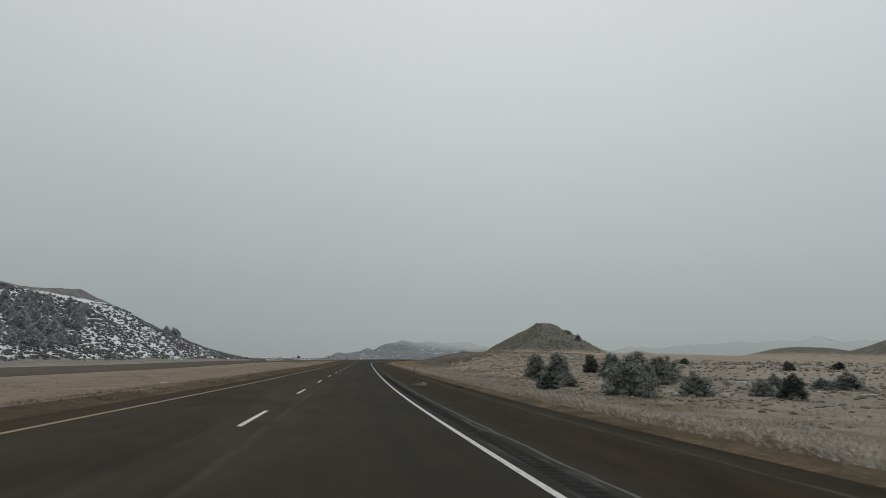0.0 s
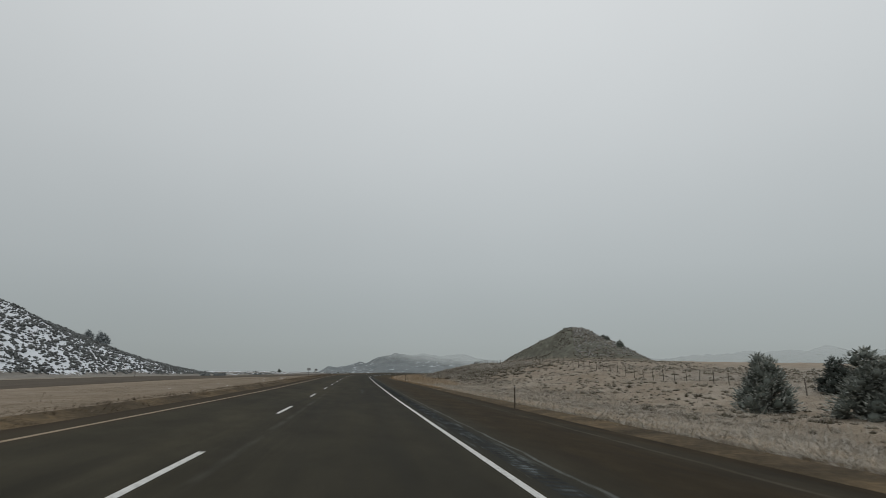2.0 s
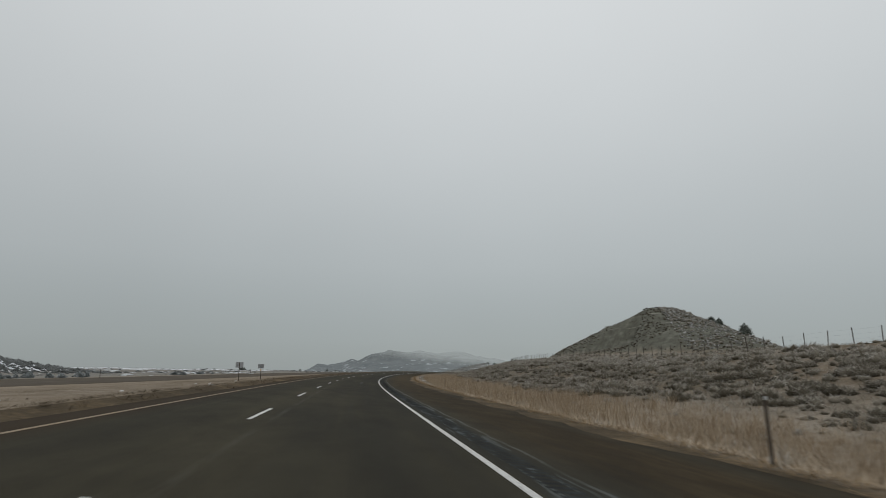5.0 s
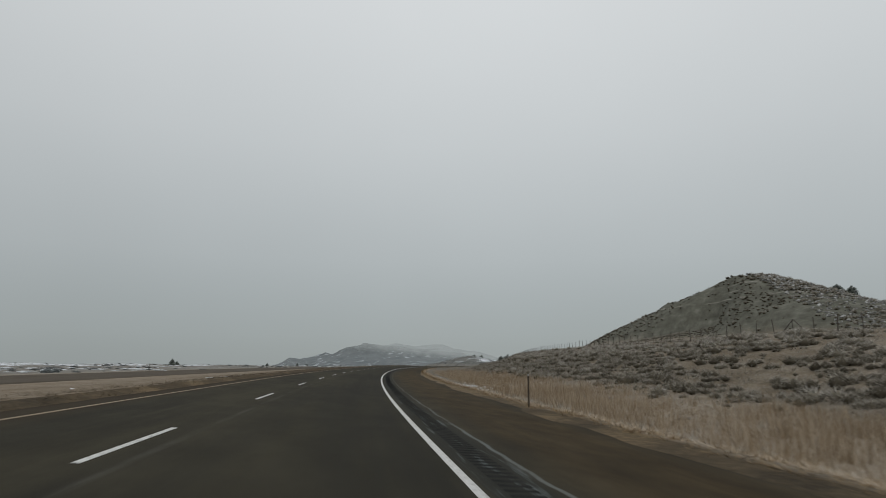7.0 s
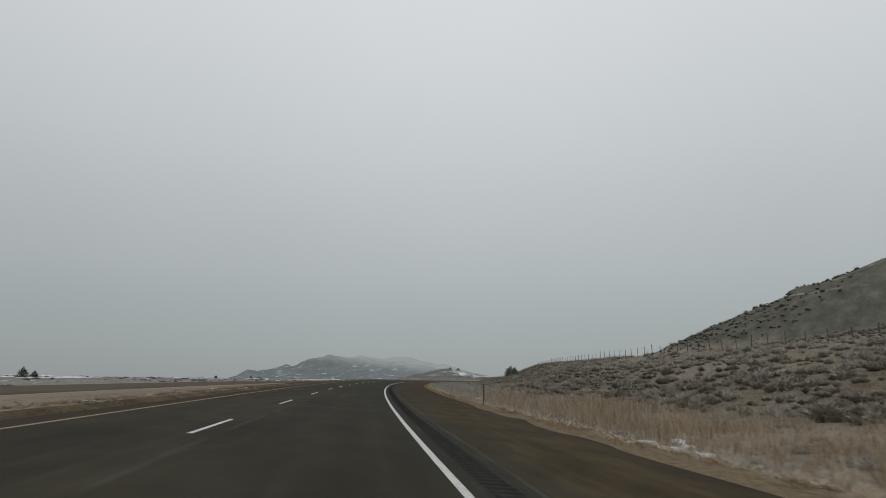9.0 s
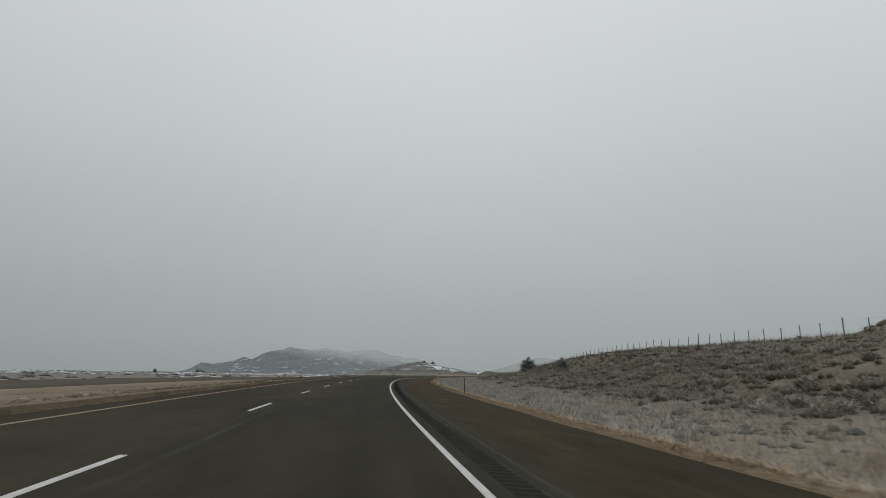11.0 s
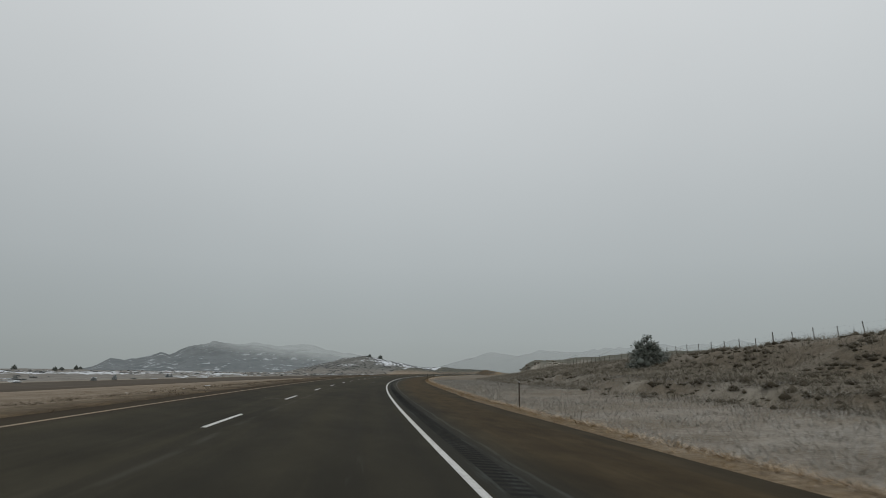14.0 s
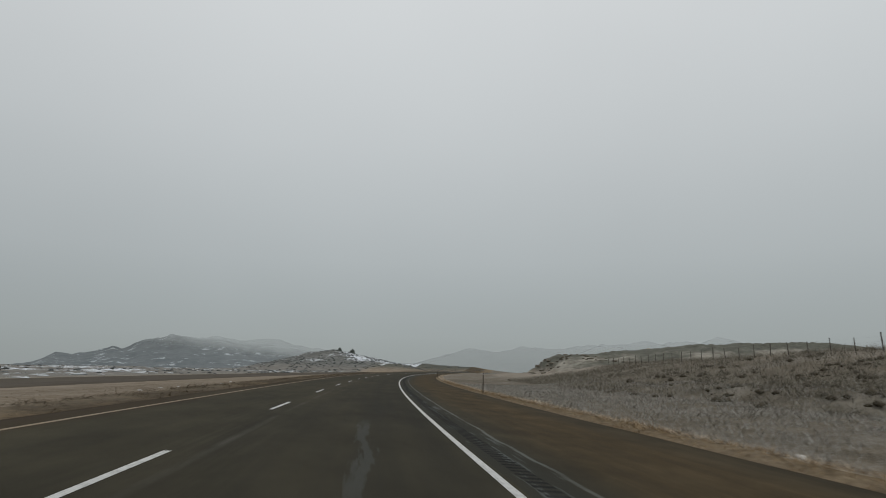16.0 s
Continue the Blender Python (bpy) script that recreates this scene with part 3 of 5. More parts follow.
    sandy = (r > 0) * step(282, 325, s) * (0.75 + 0.25 * step(440, 500, s))
    return z + near_z, dict(snow=snow, clay=clay, verge=verge, frost=frost, bare=np.clip(bare, 0, 1), brown=np.clip(brown, 0, 1), strata=butte, sandy=sandy, grey=step(405, 455, s) * (r > 0), plain=np.maximum(step(45, 52, -r), 0.75 * step(32, 55, r) * (1 - step(190, 240, s)) * (0.7 + 0.6 * relief(x, y, 22, 3, 97)))), s, true_r


def ground_z(x, y):
    return ground_parts(np.atleast_1d(np.asarray(x, float)), np.atleast_1d(np.asarray(y, float)))[0]


def mesh_from(name, verts, faces, material, uv=None, smooth=True):
    """A mesh from arrays; faces all have the same number of corners."""
    verts, faces = np.asarray(verts, np.float32), np.asarray(faces, np.int32)
    me = bpy.data.meshes.new(name)
    n, c = faces.shape
    me.vertices.add(len(verts))
    me.vertices.foreach_set("co", verts.ravel())
    me.loops.add(n * c)
    me.loops.foreach_set("vertex_index", faces.ravel())
    me.polygons.add(n)
    me.polygons.foreach_set("loop_start", np.arange(0, n * c, c, dtype=np.int32))
    if smooth:
        me.polygons.foreach_set("use_smooth", np.ones(n, bool))
    if uv is not None:
        layer = me.uv_layers.new(name="UVMap")
        layer.data.foreach_set("uv", np.asarray(uv, np.float32)[faces.ravel()].ravel())
    me.update(calc_edges=True)
    me.materials.append(material)
    return me


def grid_faces(rows, cols):
    a = np.arange(rows * cols).reshape(rows, cols)
    return np.stack([a[:-1, :-1], a[:-1, 1:], a[1:, 1:], a[1:, :-1]], -1).reshape(-1, 4)


def ramped(*spans):
    """Steps along an axis: (from, to, step) spans joined."""
    return np.unique(np.concatenate([np.arange(a, b, d) for a, b, d in spans]))


def build_ground():
    ys = ramped((-400, -40, 20), (-40, 40, 4), (40, 720, 1.9), (720, 900, 2), (900, 1050, 3), (1050, 2200, 25), (2200, 5400, 160))
    ds = ramped((-4500, -900, 150), (-900, -260, 16), (-260, -50, 2.4), (-50, -8, 1.6), (-8, 6, 3.5), (6, 46, 0.9), (46, 240, 2.4), (240, 700, 14), (700, 4000, 150))
    d, y = np.meshgrid(ds, ys)
    x = np.interp(y, ROAD_Y, ROAD_X) + d
    z, cover, s, r = ground_parts(x, y)
    me = mesh_from("ground", np.stack([x, y, z], -1).reshape(-1, 3), grid_faces(len(ys), len(ds)), GROUND)
    for key, value in cover.items():
        me.attributes.new(key, "FLOAT", "POINT").data.foreach_set("value", value.ravel().astype(np.float32))
    return tagged(new("ground", me), "dry frosted prairie with buttes, banks and patches of old snow", "ground", kind="structure")


build_ground()


def strip(name, s, rights, up, material, thick=0.0, skirt=0.05, widen=False):
    """A ribbon along the road with the given offsets to the right; the outer edges drop by thick."""
    rights = list(rights)
    lift = [up] * len(rights)
    if thick:
        rights, lift = [rights[0] - skirt, *rights, rights[-1] + skirt], [up - thick, *lift, up - thick]
    ss, rr = np.meshgrid(s, rights, indexing="ij")
    if widen:
        ragged = 0.14 * relief(ss, 0 * ss, 5.0, 3, 66) * (rr > 6) - 0.06 * relief(ss, 0 * ss, 5.0, 3, 67) * (rr < -7.3)
        rr = rr + edge_shift(ss) * np.clip((rr - 1.2) / 4.95, 0, 1) + ragged
    co = on_road(ss, rr, np.broadcast_to(np.array(lift), ss.shape))
    return mesh_from(name, co.reshape(-1, 3), grid_faces(len(s), len(rights)), material, np.stack([rr, ss], -1).reshape(-1, 2))


ROAD_S = np.arange(-120.0, 1000.0, 2.0)
WIDTH, LANE = 6.97, 4.41
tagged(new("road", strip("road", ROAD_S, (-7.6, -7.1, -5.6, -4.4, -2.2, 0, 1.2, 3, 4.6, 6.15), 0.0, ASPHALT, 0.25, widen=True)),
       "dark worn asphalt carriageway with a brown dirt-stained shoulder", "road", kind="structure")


def build_markings():
    edge = tagged(new("edge_line", strip("edge_line", ROAD_S, (-0.055, 0.065), 0.006, WHITE_PAINT, 0.005, 0.006)),
                  "worn white painted line along the shoulder", "road marking", kind="structure")
    tagged(new("median_line", strip("median_line", ROAD_S, (-WIDTH - 0.032, -WIDTH + 0.032), 0.006, YELLOW_PAINT, 0.005, 0.006)),
           "faded yellow painted line along the median side", "road marking", kind="structure")
    at = 40.79
    for k in range(-8, 66):
        s = at + 12.192 * k
        line = np.array((s, s + 1.3, s + 2.6, s + 3.78))
        ob = new("lane_dash", strip("lane_dash", line, (-LANE - 0.042, -LANE + 0.042), 0.006, WHITE_PAINT, 0.005, 0.006))
        tagged(ob, "short white painted dash between the two lanes", "road marking", "lane dashes", "structure")
    return edge


build_markings()


def build_far_carriageway():
    s = np.arange(-120.0, 1000.0, 4.0)
    offs = np.array((0.3, 0.0, -2.5, -5.0, -8.0, -11.0, -11.3))
    drop = np.array((-0.2, 0.06, 0.06, 0.06, 0.06, 0.06, -0.2))
    ss, oo = np.meshgrid(s, offs, indexing="ij")
    rr = FAR_EDGE + oo
    h = np.interp(ss, ALONG, HEADING)
    z = np.interp(ss, ALONG, ROAD_Z) + FAR_UP + 0.22 * (1 - step(230, 310, ss)) + np.clip(-oo, 0, 12) * FAR_FALL + drop[None, :]
    co = np.stack([np.interp(ss, ALONG, ROAD_X) + np.cos(h) * rr, np.interp(ss, ALONG, ROAD_Y) - np.sin(h) * rr, z], -1)
    uv = np.stack([rr - rr[:, :1] + 0.3, ss], -1)
    me = mesh_from("far_carriageway", co.reshape(-1, 3), grid_faces(len(s), len(offs)), GRAZING_ASPHALT, uv.reshape(-1, 2))
    tagged(new("road_far_side", me), "dark asphalt carriageway for oncoming traffic beyond the median", "road", kind="structure")


build_far_carriageway()


def build_cracks():
    """Pale sealed cracks that run across the lanes."""
    rng = np.random.default_rng(4)
    for s, a, b, w in ((91.0, -4.5, -3.2, 0.03), (91.9, -3.0, -0.4, 0.04), (357.8, -3.7, -0.4, 0.06), (461.5, -4.5, -3.7, 0.05), (462.5, -2.7, -1.2, 0.04), (479, -4.6, -3.4, 0.02),
                       (70.8, -4.3, -3.9, 0.05), (528.5, -5.2, -4.7, 0.06), (568.1, -1.75, -1.35, 0.10), (563.0, -1.75, -1.35, 0.10), (498.1, -4.2, -4.0, 0.25), (262.7, -2.75, -2.45, 0.16)):
        r = np.linspace(a, b, 12)
        line = s + 0.3 * (r - (a + b) / 2) + np.cumsum(rng.normal(0, 0.03, 12))
        half = w / 2 * rng.uniform(0.5, 1.2, 12)
        co = np.concatenate([on_road(line - half, r, 0.004), on_road(line + half, r, 0.004)])
        uv = np.concatenate([np.stack([r, line - half], -1), np.stack([r, line + half], -1)])
        me = mesh_from("pavement_crack", co, grid_faces(2, 12)[:, ::-1], SEALANT, uv)
        tagged(new("pavement_crack", me), "pale crack across the asphalt lanes", "road marking", "pavement cracks", "structure")


SEALANT = paint_material("pale_crack_filler", (0.085, 0.084, 0.08), 0.9)
build_cracks()


# ---- far hills ----
def far_hill_material(name, haze_tint):
    """Brush and clay under rime; the second value paints haze in as extra whiteness over the nearer hills."""
    m = Nodes(name)
    p = m.coords()
    brush = m.noise(p, 0.03, 6, 0.65)
    fine = m.noise(p, 0.14, 6, 0.7)
    # the pale blue-grey carries painted-in haze as well as frost
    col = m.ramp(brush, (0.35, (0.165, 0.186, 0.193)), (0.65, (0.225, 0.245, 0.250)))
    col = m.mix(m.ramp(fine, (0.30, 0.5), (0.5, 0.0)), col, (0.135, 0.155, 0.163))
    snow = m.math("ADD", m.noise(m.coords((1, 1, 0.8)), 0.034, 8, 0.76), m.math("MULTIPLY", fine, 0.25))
    if haze_tint > 1:
        col = m.mix(haze_tint - 0.75, col, (0.34, 0.37, 0.38))
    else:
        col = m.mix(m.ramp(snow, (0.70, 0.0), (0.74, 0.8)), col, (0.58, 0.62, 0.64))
    # low cloud put in as transparency: the tops fade out, lower towards the east
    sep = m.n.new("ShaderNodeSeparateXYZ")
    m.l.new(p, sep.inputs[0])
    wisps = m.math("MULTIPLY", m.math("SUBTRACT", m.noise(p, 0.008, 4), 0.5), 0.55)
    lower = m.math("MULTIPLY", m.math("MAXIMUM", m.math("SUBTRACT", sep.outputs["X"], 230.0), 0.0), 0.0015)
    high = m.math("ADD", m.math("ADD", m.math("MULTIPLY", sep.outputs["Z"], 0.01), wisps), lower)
    if haze_tint > 1:
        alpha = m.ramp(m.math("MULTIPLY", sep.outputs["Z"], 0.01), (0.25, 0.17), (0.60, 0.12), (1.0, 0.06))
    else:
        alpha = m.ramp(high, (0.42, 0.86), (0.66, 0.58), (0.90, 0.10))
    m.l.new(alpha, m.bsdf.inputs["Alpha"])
    return m.finish(col, 0.95, fine, 0.6 if haze_tint == 1 else 0.12, 4.0 / haze_tint ** 4)


FAR_HILL = far_hill_material("frosted_hazed_hills", 1.0)
HAZED_HILL = far_hill_material("rimed_hazed_hills", 1.28)


def build_ridge(name, label, xs, heights, y0, depth, base, seed, rough=0.16, cols=260, rows=61, material=None):
    """A ridge with its crest near y0, whose crest follows heights over xs; both flanks run down to base."""
    rows += 1 - rows % 2
    gx = np.linspace(xs[0] - 60, xs[-1] + 60, cols)
    gv = np.linspace(-1, 1, rows)
    v, x = np.meshgrid(gv, gx, indexing="ij")
    y = y0 + v * depth + 24 * relief(x, v * 300, 120, 2, seed)
    crest = np.interp(x, (xs[0] - 60, *xs, xs[-1] + 60), (base - 8, *heights, base - 8)) - base
    fall = np.clip(1 - np.abs(v), 0, 1) ** 0.85
    crest = crest + 5.5 * relief(x, 0 * x, 34, 4, seed + 11)
    gul = 1 + rough * relief(x, y, 55, 5, seed + 3) * np.clip(np.abs(v) * 2.2, 0, 1)
    z = base - 18 + (crest + 18) * fall * gul + 1.6 * relief(x, y, 28, 3, seed + 7) * fall
    me = mesh_from(name, np.stack([x, y, z], -1).reshape(-1, 3), grid_faces(rows, cols), material or FAR_HILL)
    return tagged(new(name, me), label, "hill", kind="structure")


build_ridge("backdrop_hills", "frosted badland hills streaked with snow, tops made transparent like low cloud",
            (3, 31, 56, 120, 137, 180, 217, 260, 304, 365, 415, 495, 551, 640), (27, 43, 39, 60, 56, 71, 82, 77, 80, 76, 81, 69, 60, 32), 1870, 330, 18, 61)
build_ridge("backdrop_ridge", "pale rimed hill ridge with haze painted in",
            (545, 585, 620, 661, 714, 763, 863, 964, 1094, 1189, 1242, 1296, 1513, 1700), (30, 40, 52, 47, 56, 54, 66, 72, 78, 82, 96, 84, 88, 70), 1400, 240, 20, 71, material=HAZED_HILL, rough=0.1)


# ---- plants ----
RNG = np.random.default_rng(7)


def plant_material(name, dark, mid, frost, frosted, bump=False):
    """Each blade, spray or twig takes its own shade between dark and frosted."""
    if not any(word in name for word in ("hill", "juniper", "frosted_grass", "weeds", "sage", "shrub", "slope")):
        dark, mid, frost = (tuple(c * k for c, k in zip(shade, (1.065, 1.0, 0.91))) for shade in (dark, mid, frost))
    if "sage" in name or "shrub" in name:
        dark, mid, frost = (tuple(c * k for c, k in zip(shade, (1.035, 1.0, 0.945))) for shade in (dark, mid, frost))
    m = Nodes(name)
    geo = m.n.new("ShaderNodeNewGeometry")
    pick = geo.outputs["Random Per Island"]
    patch = m.noise(m.coords(), 0.18, 4)
    col = m.ramp(pick, (0.0, dark), (0.5, mid), (min(1.0 - frosted, 0.93), mid), (min(1.0 - frosted + 0.06, 0.99), frost), (1.0, frost))
    col = m.mix(m.ramp(patch, (0.38, 0.0), (0.66, 0.45)), col, m.mix(0.5, frost, mid))
    m.bsdf.inputs["Specular IOR Level"].default_value = 0.1
    return m.finish(col, 0.9)


TALL_GRASS = plant_material("tan_grass", (0.128, 0.095, 0.062), (0.258, 0.204, 0.142), (0.42, 0.375, 0.315), 0.36)
FROST_GRASS = plant_material("frosted_grass", (0.205, 0.181, 0.145), (0.275, 0.248, 0.204), (0.38, 0.36, 0.325), 0.30)
GREY_GRASS = plant_material("grey_frosted_grass", (0.180, 0.170, 0.146), (0.255, 0.243, 0.213), (0.37, 0.361, 0.335), 0.30)
SLOPE_GRASS = plant_material("brown_slope_grass", (0.105, 0.094, 0.072), (0.182, 0.165, 0.130), (0.30, 0.281, 0.239), 0.24)
SLOPE_BRUSH = plant_material("brown_slope_brush", (0.070, 0.062, 0.047), (0.138, 0.124, 0.096), (0.24, 0.225, 0.194), 0.22)
RIMED_GRASS = plant_material("rimed_grass", (0.24, 0.195, 0.140), (0.38, 0.325, 0.255), (0.52, 0.475, 0.42), 0.40)
WEED = plant_material("frosted_weeds", (0.175, 0.160, 0.135), (0.262, 0.244, 0.213), (0.40, 0.385, 0.355), 0.35)
BERM_GRASS = plant_material("berm_grass", (0.058, 0.047, 0.033), (0.098, 0.080, 0.057), (0.165, 0.143, 0.112), 0.12)
VERGE_GRASS = plant_material("verge_grass", (0.125, 0.088, 0.048), (0.225, 0.163, 0.094), (0.33, 0.27, 0.19), 0.20)
MEDIAN_GRASS = plant_material("median_grass", (0.120, 0.099, 0.074), (0.170, 0.143, 0.110), (0.24, 0.212, 0.175), 0.15)
SAGE = plant_material("frosted_sagebrush", (0.060, 0.055, 0.044), (0.122, 0.113, 0.093), (0.28, 0.267, 0.238), 0.20)
RIMED_SAGE = plant_material("rimed_sagebrush", (0.135, 0.127, 0.112), (0.245, 0.232, 0.206), (0.44, 0.43, 0.41), 0.38)
PALE_SHRUB = plant_material("pale_shrubs", (0.165, 0.149, 0.124), (0.262, 0.243, 0.211), (0.40, 0.385, 0.355), 0.30)
HILL_BRUSH = plant_material("dark_hill_brush", (0.085, 0.090, 0.088), (0.165, 0.173, 0.170), (0.36, 0.38, 0.385), 0.24)
JUNIPER = plant_material("frosted_juniper", (0.085, 0.098, 0.084), (0.175, 0.192, 0.170), (0.38, 0.395, 0.365), 0.30)
JUNIPER_DARK = plant_material("dark_juniper", (0.038, 0.047, 0.040), (0.088, 0.102, 0.090), (0.22, 0.238, 0.225), 0.24)
HILL_TREE = plant_material("grey_hill_pines", (0.19, 0.211, 0.215), (0.315, 0.343, 0.348), (0.46, 0.485, 0.49), 0.30)


# darker versions for the plants' insides: shade put into the colour
INNER_SHADE = {}
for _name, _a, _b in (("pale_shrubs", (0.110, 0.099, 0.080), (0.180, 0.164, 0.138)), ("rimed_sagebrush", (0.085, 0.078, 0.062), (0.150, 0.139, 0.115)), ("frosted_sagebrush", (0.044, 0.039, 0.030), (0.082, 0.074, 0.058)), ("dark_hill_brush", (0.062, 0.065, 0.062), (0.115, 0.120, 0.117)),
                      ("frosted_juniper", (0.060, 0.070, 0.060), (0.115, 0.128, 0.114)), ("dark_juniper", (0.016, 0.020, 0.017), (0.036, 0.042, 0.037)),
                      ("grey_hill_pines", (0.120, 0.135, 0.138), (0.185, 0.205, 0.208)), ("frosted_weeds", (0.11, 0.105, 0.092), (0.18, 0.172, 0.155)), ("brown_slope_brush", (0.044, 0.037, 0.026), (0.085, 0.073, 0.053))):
    INNER_SHADE[_name] = plant_material(_name + "_inside", _a, _b, _b, 0.0)


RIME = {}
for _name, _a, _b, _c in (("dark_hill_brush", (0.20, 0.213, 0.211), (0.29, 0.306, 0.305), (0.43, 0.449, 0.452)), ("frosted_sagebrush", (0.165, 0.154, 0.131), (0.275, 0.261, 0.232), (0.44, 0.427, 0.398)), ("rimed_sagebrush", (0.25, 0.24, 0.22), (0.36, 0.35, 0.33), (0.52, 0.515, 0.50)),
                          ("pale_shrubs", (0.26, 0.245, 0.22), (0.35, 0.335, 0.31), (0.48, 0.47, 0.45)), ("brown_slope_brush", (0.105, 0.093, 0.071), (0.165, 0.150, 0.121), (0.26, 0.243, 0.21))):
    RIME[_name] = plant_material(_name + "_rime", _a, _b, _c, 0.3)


def bark_material():
    m = Nodes("grey_bark")
    n = m.noise(m.coords((6, 6, 1.2)), 5.0, 5)
    return m.finish(m.ramp(n, (0.3, (0.05, 0.042, 0.035)), (0.7, (0.14, 0.12, 0.10))), 0.9, n, 0.6, 0.02)


BARK = bark_material()


def tuft(blades, height, spread, width, rng, droop=0.35, bent=True):
    """A clump of narrow blades, bent at the knee or straight."""
    v, f = [], []
    for _ in range(blades):
        a, b = rng.uniform(0, 2 * math.pi, 2)
        d = spread * math.sqrt(rng.uniform())
        h = height * rng.uniform(0.55, 1.1)
        lean = droop * h * rng.uniform(0.1, 1.0)
        root = np.array((math.cos(a) * d, math.sin(a) * d, -0.04))
        side = np.array((-math.sin(b), math.cos(b), 0)) * width * rng.uniform(0.6, 1.3) / 2
        way = np.array((math.cos(b), math.sin(b), 0))
        knee, tip = root + way * lean * 0.3 + (0, 0, h * 0.62), root + way * lean + (0, 0, h)
        k = len(v)
        if bent:
            v += [root - side, root + side, knee + side, tip]
            f += [(k, k + 1, k + 2), (k, k + 2, k + 3)]
        else:
            v += [root - side, root + side, tip]
            f += [(k, k + 1, k + 2)]
    return np.array(v), np.array(f)


def ball(level=1):
    bm = bmesh.new()
    bmesh.ops.create_icosphere(bm, subdivisions=level, radius=1.0)
    v = np.array([w.co[:] for w in bm.verts])
    f = np.array([[w.index for w in q.verts] for q in bm.faces])
    bm.free()
    return v, f


def bush(twigs, rng, domes=3):
    """A low rounded shrub of unit radius: uneven domes, each a core coloured dark for inner shade, bristling with thin
    twigs and leaf tufts.
    """
    v, f, core, slot = [], [], [], []
    bv = np.array(((1, 0, 0), (0, 1, 0), (-1, 0, 0), (0, -1, 0), (0, 0, 1), (0, 0, -1)), float)
    bf = np.array(((0, 1, 4), (1, 2, 4), (2, 3, 4), (3, 0, 4), (1, 0, 5), (2, 1, 5), (3, 2, 5), (0, 3, 5)))
    spots_ = [(0.0, 0.0, 0.60)] if domes == 1 else [(rng.uniform(-0.5, 0.5), rng.uniform(-0.5, 0.5), rng.uniform(0.38, 0.6)) for _ in range(domes)]
    for cx, cy, cr in spots_:
        k = len(v)
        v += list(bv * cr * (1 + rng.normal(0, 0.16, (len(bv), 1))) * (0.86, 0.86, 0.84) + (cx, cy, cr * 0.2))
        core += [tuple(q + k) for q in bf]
    for cx, cy, cr in spots_:
        for j in range(twigs):
            up = 1 - (j + rng.uniform(0.0, 1.0)) / twigs * 1.05
            a = j * 2.39996 + rng.uniform(-0.6, 0.6)
            flat = math.sqrt(max(0.0, 1 - up * up))
            n = np.array((math.cos(a) * flat, math.sin(a) * flat, max(up, 0.02)))
            t = np.cross(n, rng.normal(size=3))
            t /= np.linalg.norm(t)
            heart = np.array((cx, cy, cr * 0.22))
            root = heart + n * cr * rng.uniform(0.5, 0.8)
            end = heart + n * cr * rng.uniform(0.92, 1.3) + (0, 0, cr * rng.uniform(0.0, 0.2)) + rng.normal(0, 0.12 * cr, 3)
            w = cr * rng.uniform(0.022, 0.055)
            k = len(v)
            v += [root - t * w, root + t * w, end]
            f += [(k, k + 1, k + 2)]
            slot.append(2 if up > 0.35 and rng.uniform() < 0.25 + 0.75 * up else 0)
    return np.array(v), np.array(core + f), np.array([1] * len(core) + slot)


def scatter(name, shapes, places, sizes, material, label, category, tilt=0.12):
    """Many clumps joined into one mesh of kind stuff. sizes: width and height of each clump."""
    rng = np.random.default_rng(len(places))
    which = rng.integers(len(shapes), size=len(places))
    all_v, all_f, all_in, base = [], [], [], 0
    for k, (v, f, *inner) in enumerate(shapes):
        at = places[which == k]
        sz = sizes[which == k]
        n = len(at)
        if n == 0:
            continue
        a = rng.uniform(0, 2 * math.pi, n)
        c, s = np.cos(a)[:, None], np.sin(a)[:, None]
        x = (v[None, :, 0] * c - v[None, :, 1] * s) * sz[:, :1]
        y = (v[None, :, 0] * s + v[None, :, 1] * c) * sz[:, :1]
        z = v[None, :, 2] * sz[:, 1:]
        lx, ly = rng.normal(0, tilt, (2, n, 1))
        co = np.stack([x + lx * z, y + ly * z, z], -1) + at[:, None, :]
        all_v.append(co.reshape(-1, 3))
        all_f.append((f[None] + base + np.arange(n)[:, None, None] * len(v)).reshape(-1, 3))
        all_in.append(np.tile(inner[0] if inner else np.zeros(len(f), int), n))
        base += n * len(v)
    me = mesh_from(name, np.concatenate(all_v), np.concatenate(all_f), material, smooth=False)
    if material.name in INNER_SHADE:
        me.materials.append(INNER_SHADE[material.name])
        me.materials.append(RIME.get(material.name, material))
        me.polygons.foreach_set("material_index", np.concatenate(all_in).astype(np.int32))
    return tagged(new(name, me), label, category, kind="stuff")


def spots(s0, s1, r0, r1, density, rng, keep=None):
    """Random places beside the road between s0..s1 and r0..r1, on the ground."""
    n = int((s1 - s0) * abs(r1 - r0) * density)
    s, r = rng.uniform(s0, s1, n), rng.uniform(r0, r1, n)
    p = on_road(s, np.where(r > 0, r + edge_shift(s) * (1 - step(9, 19, r)), r))
    if keep is not None:
        ok = keep(s, r, p[:, 0], p[:, 1])
        s, r, p = s[ok], r[ok], p[ok]
    p[:, 2] = ground_z(p[:, 0], p[:, 1])
    return p, s, r


def sized(n, rng, w, h, spread=0.3):
    k = np.exp(np.clip(rng.normal(0, spread, n), -0.9, 0.62))[:, None]
    return np.concatenate([w * k, h * k * np.exp(rng.normal(0, 0.15, (n, 1)))], 1)


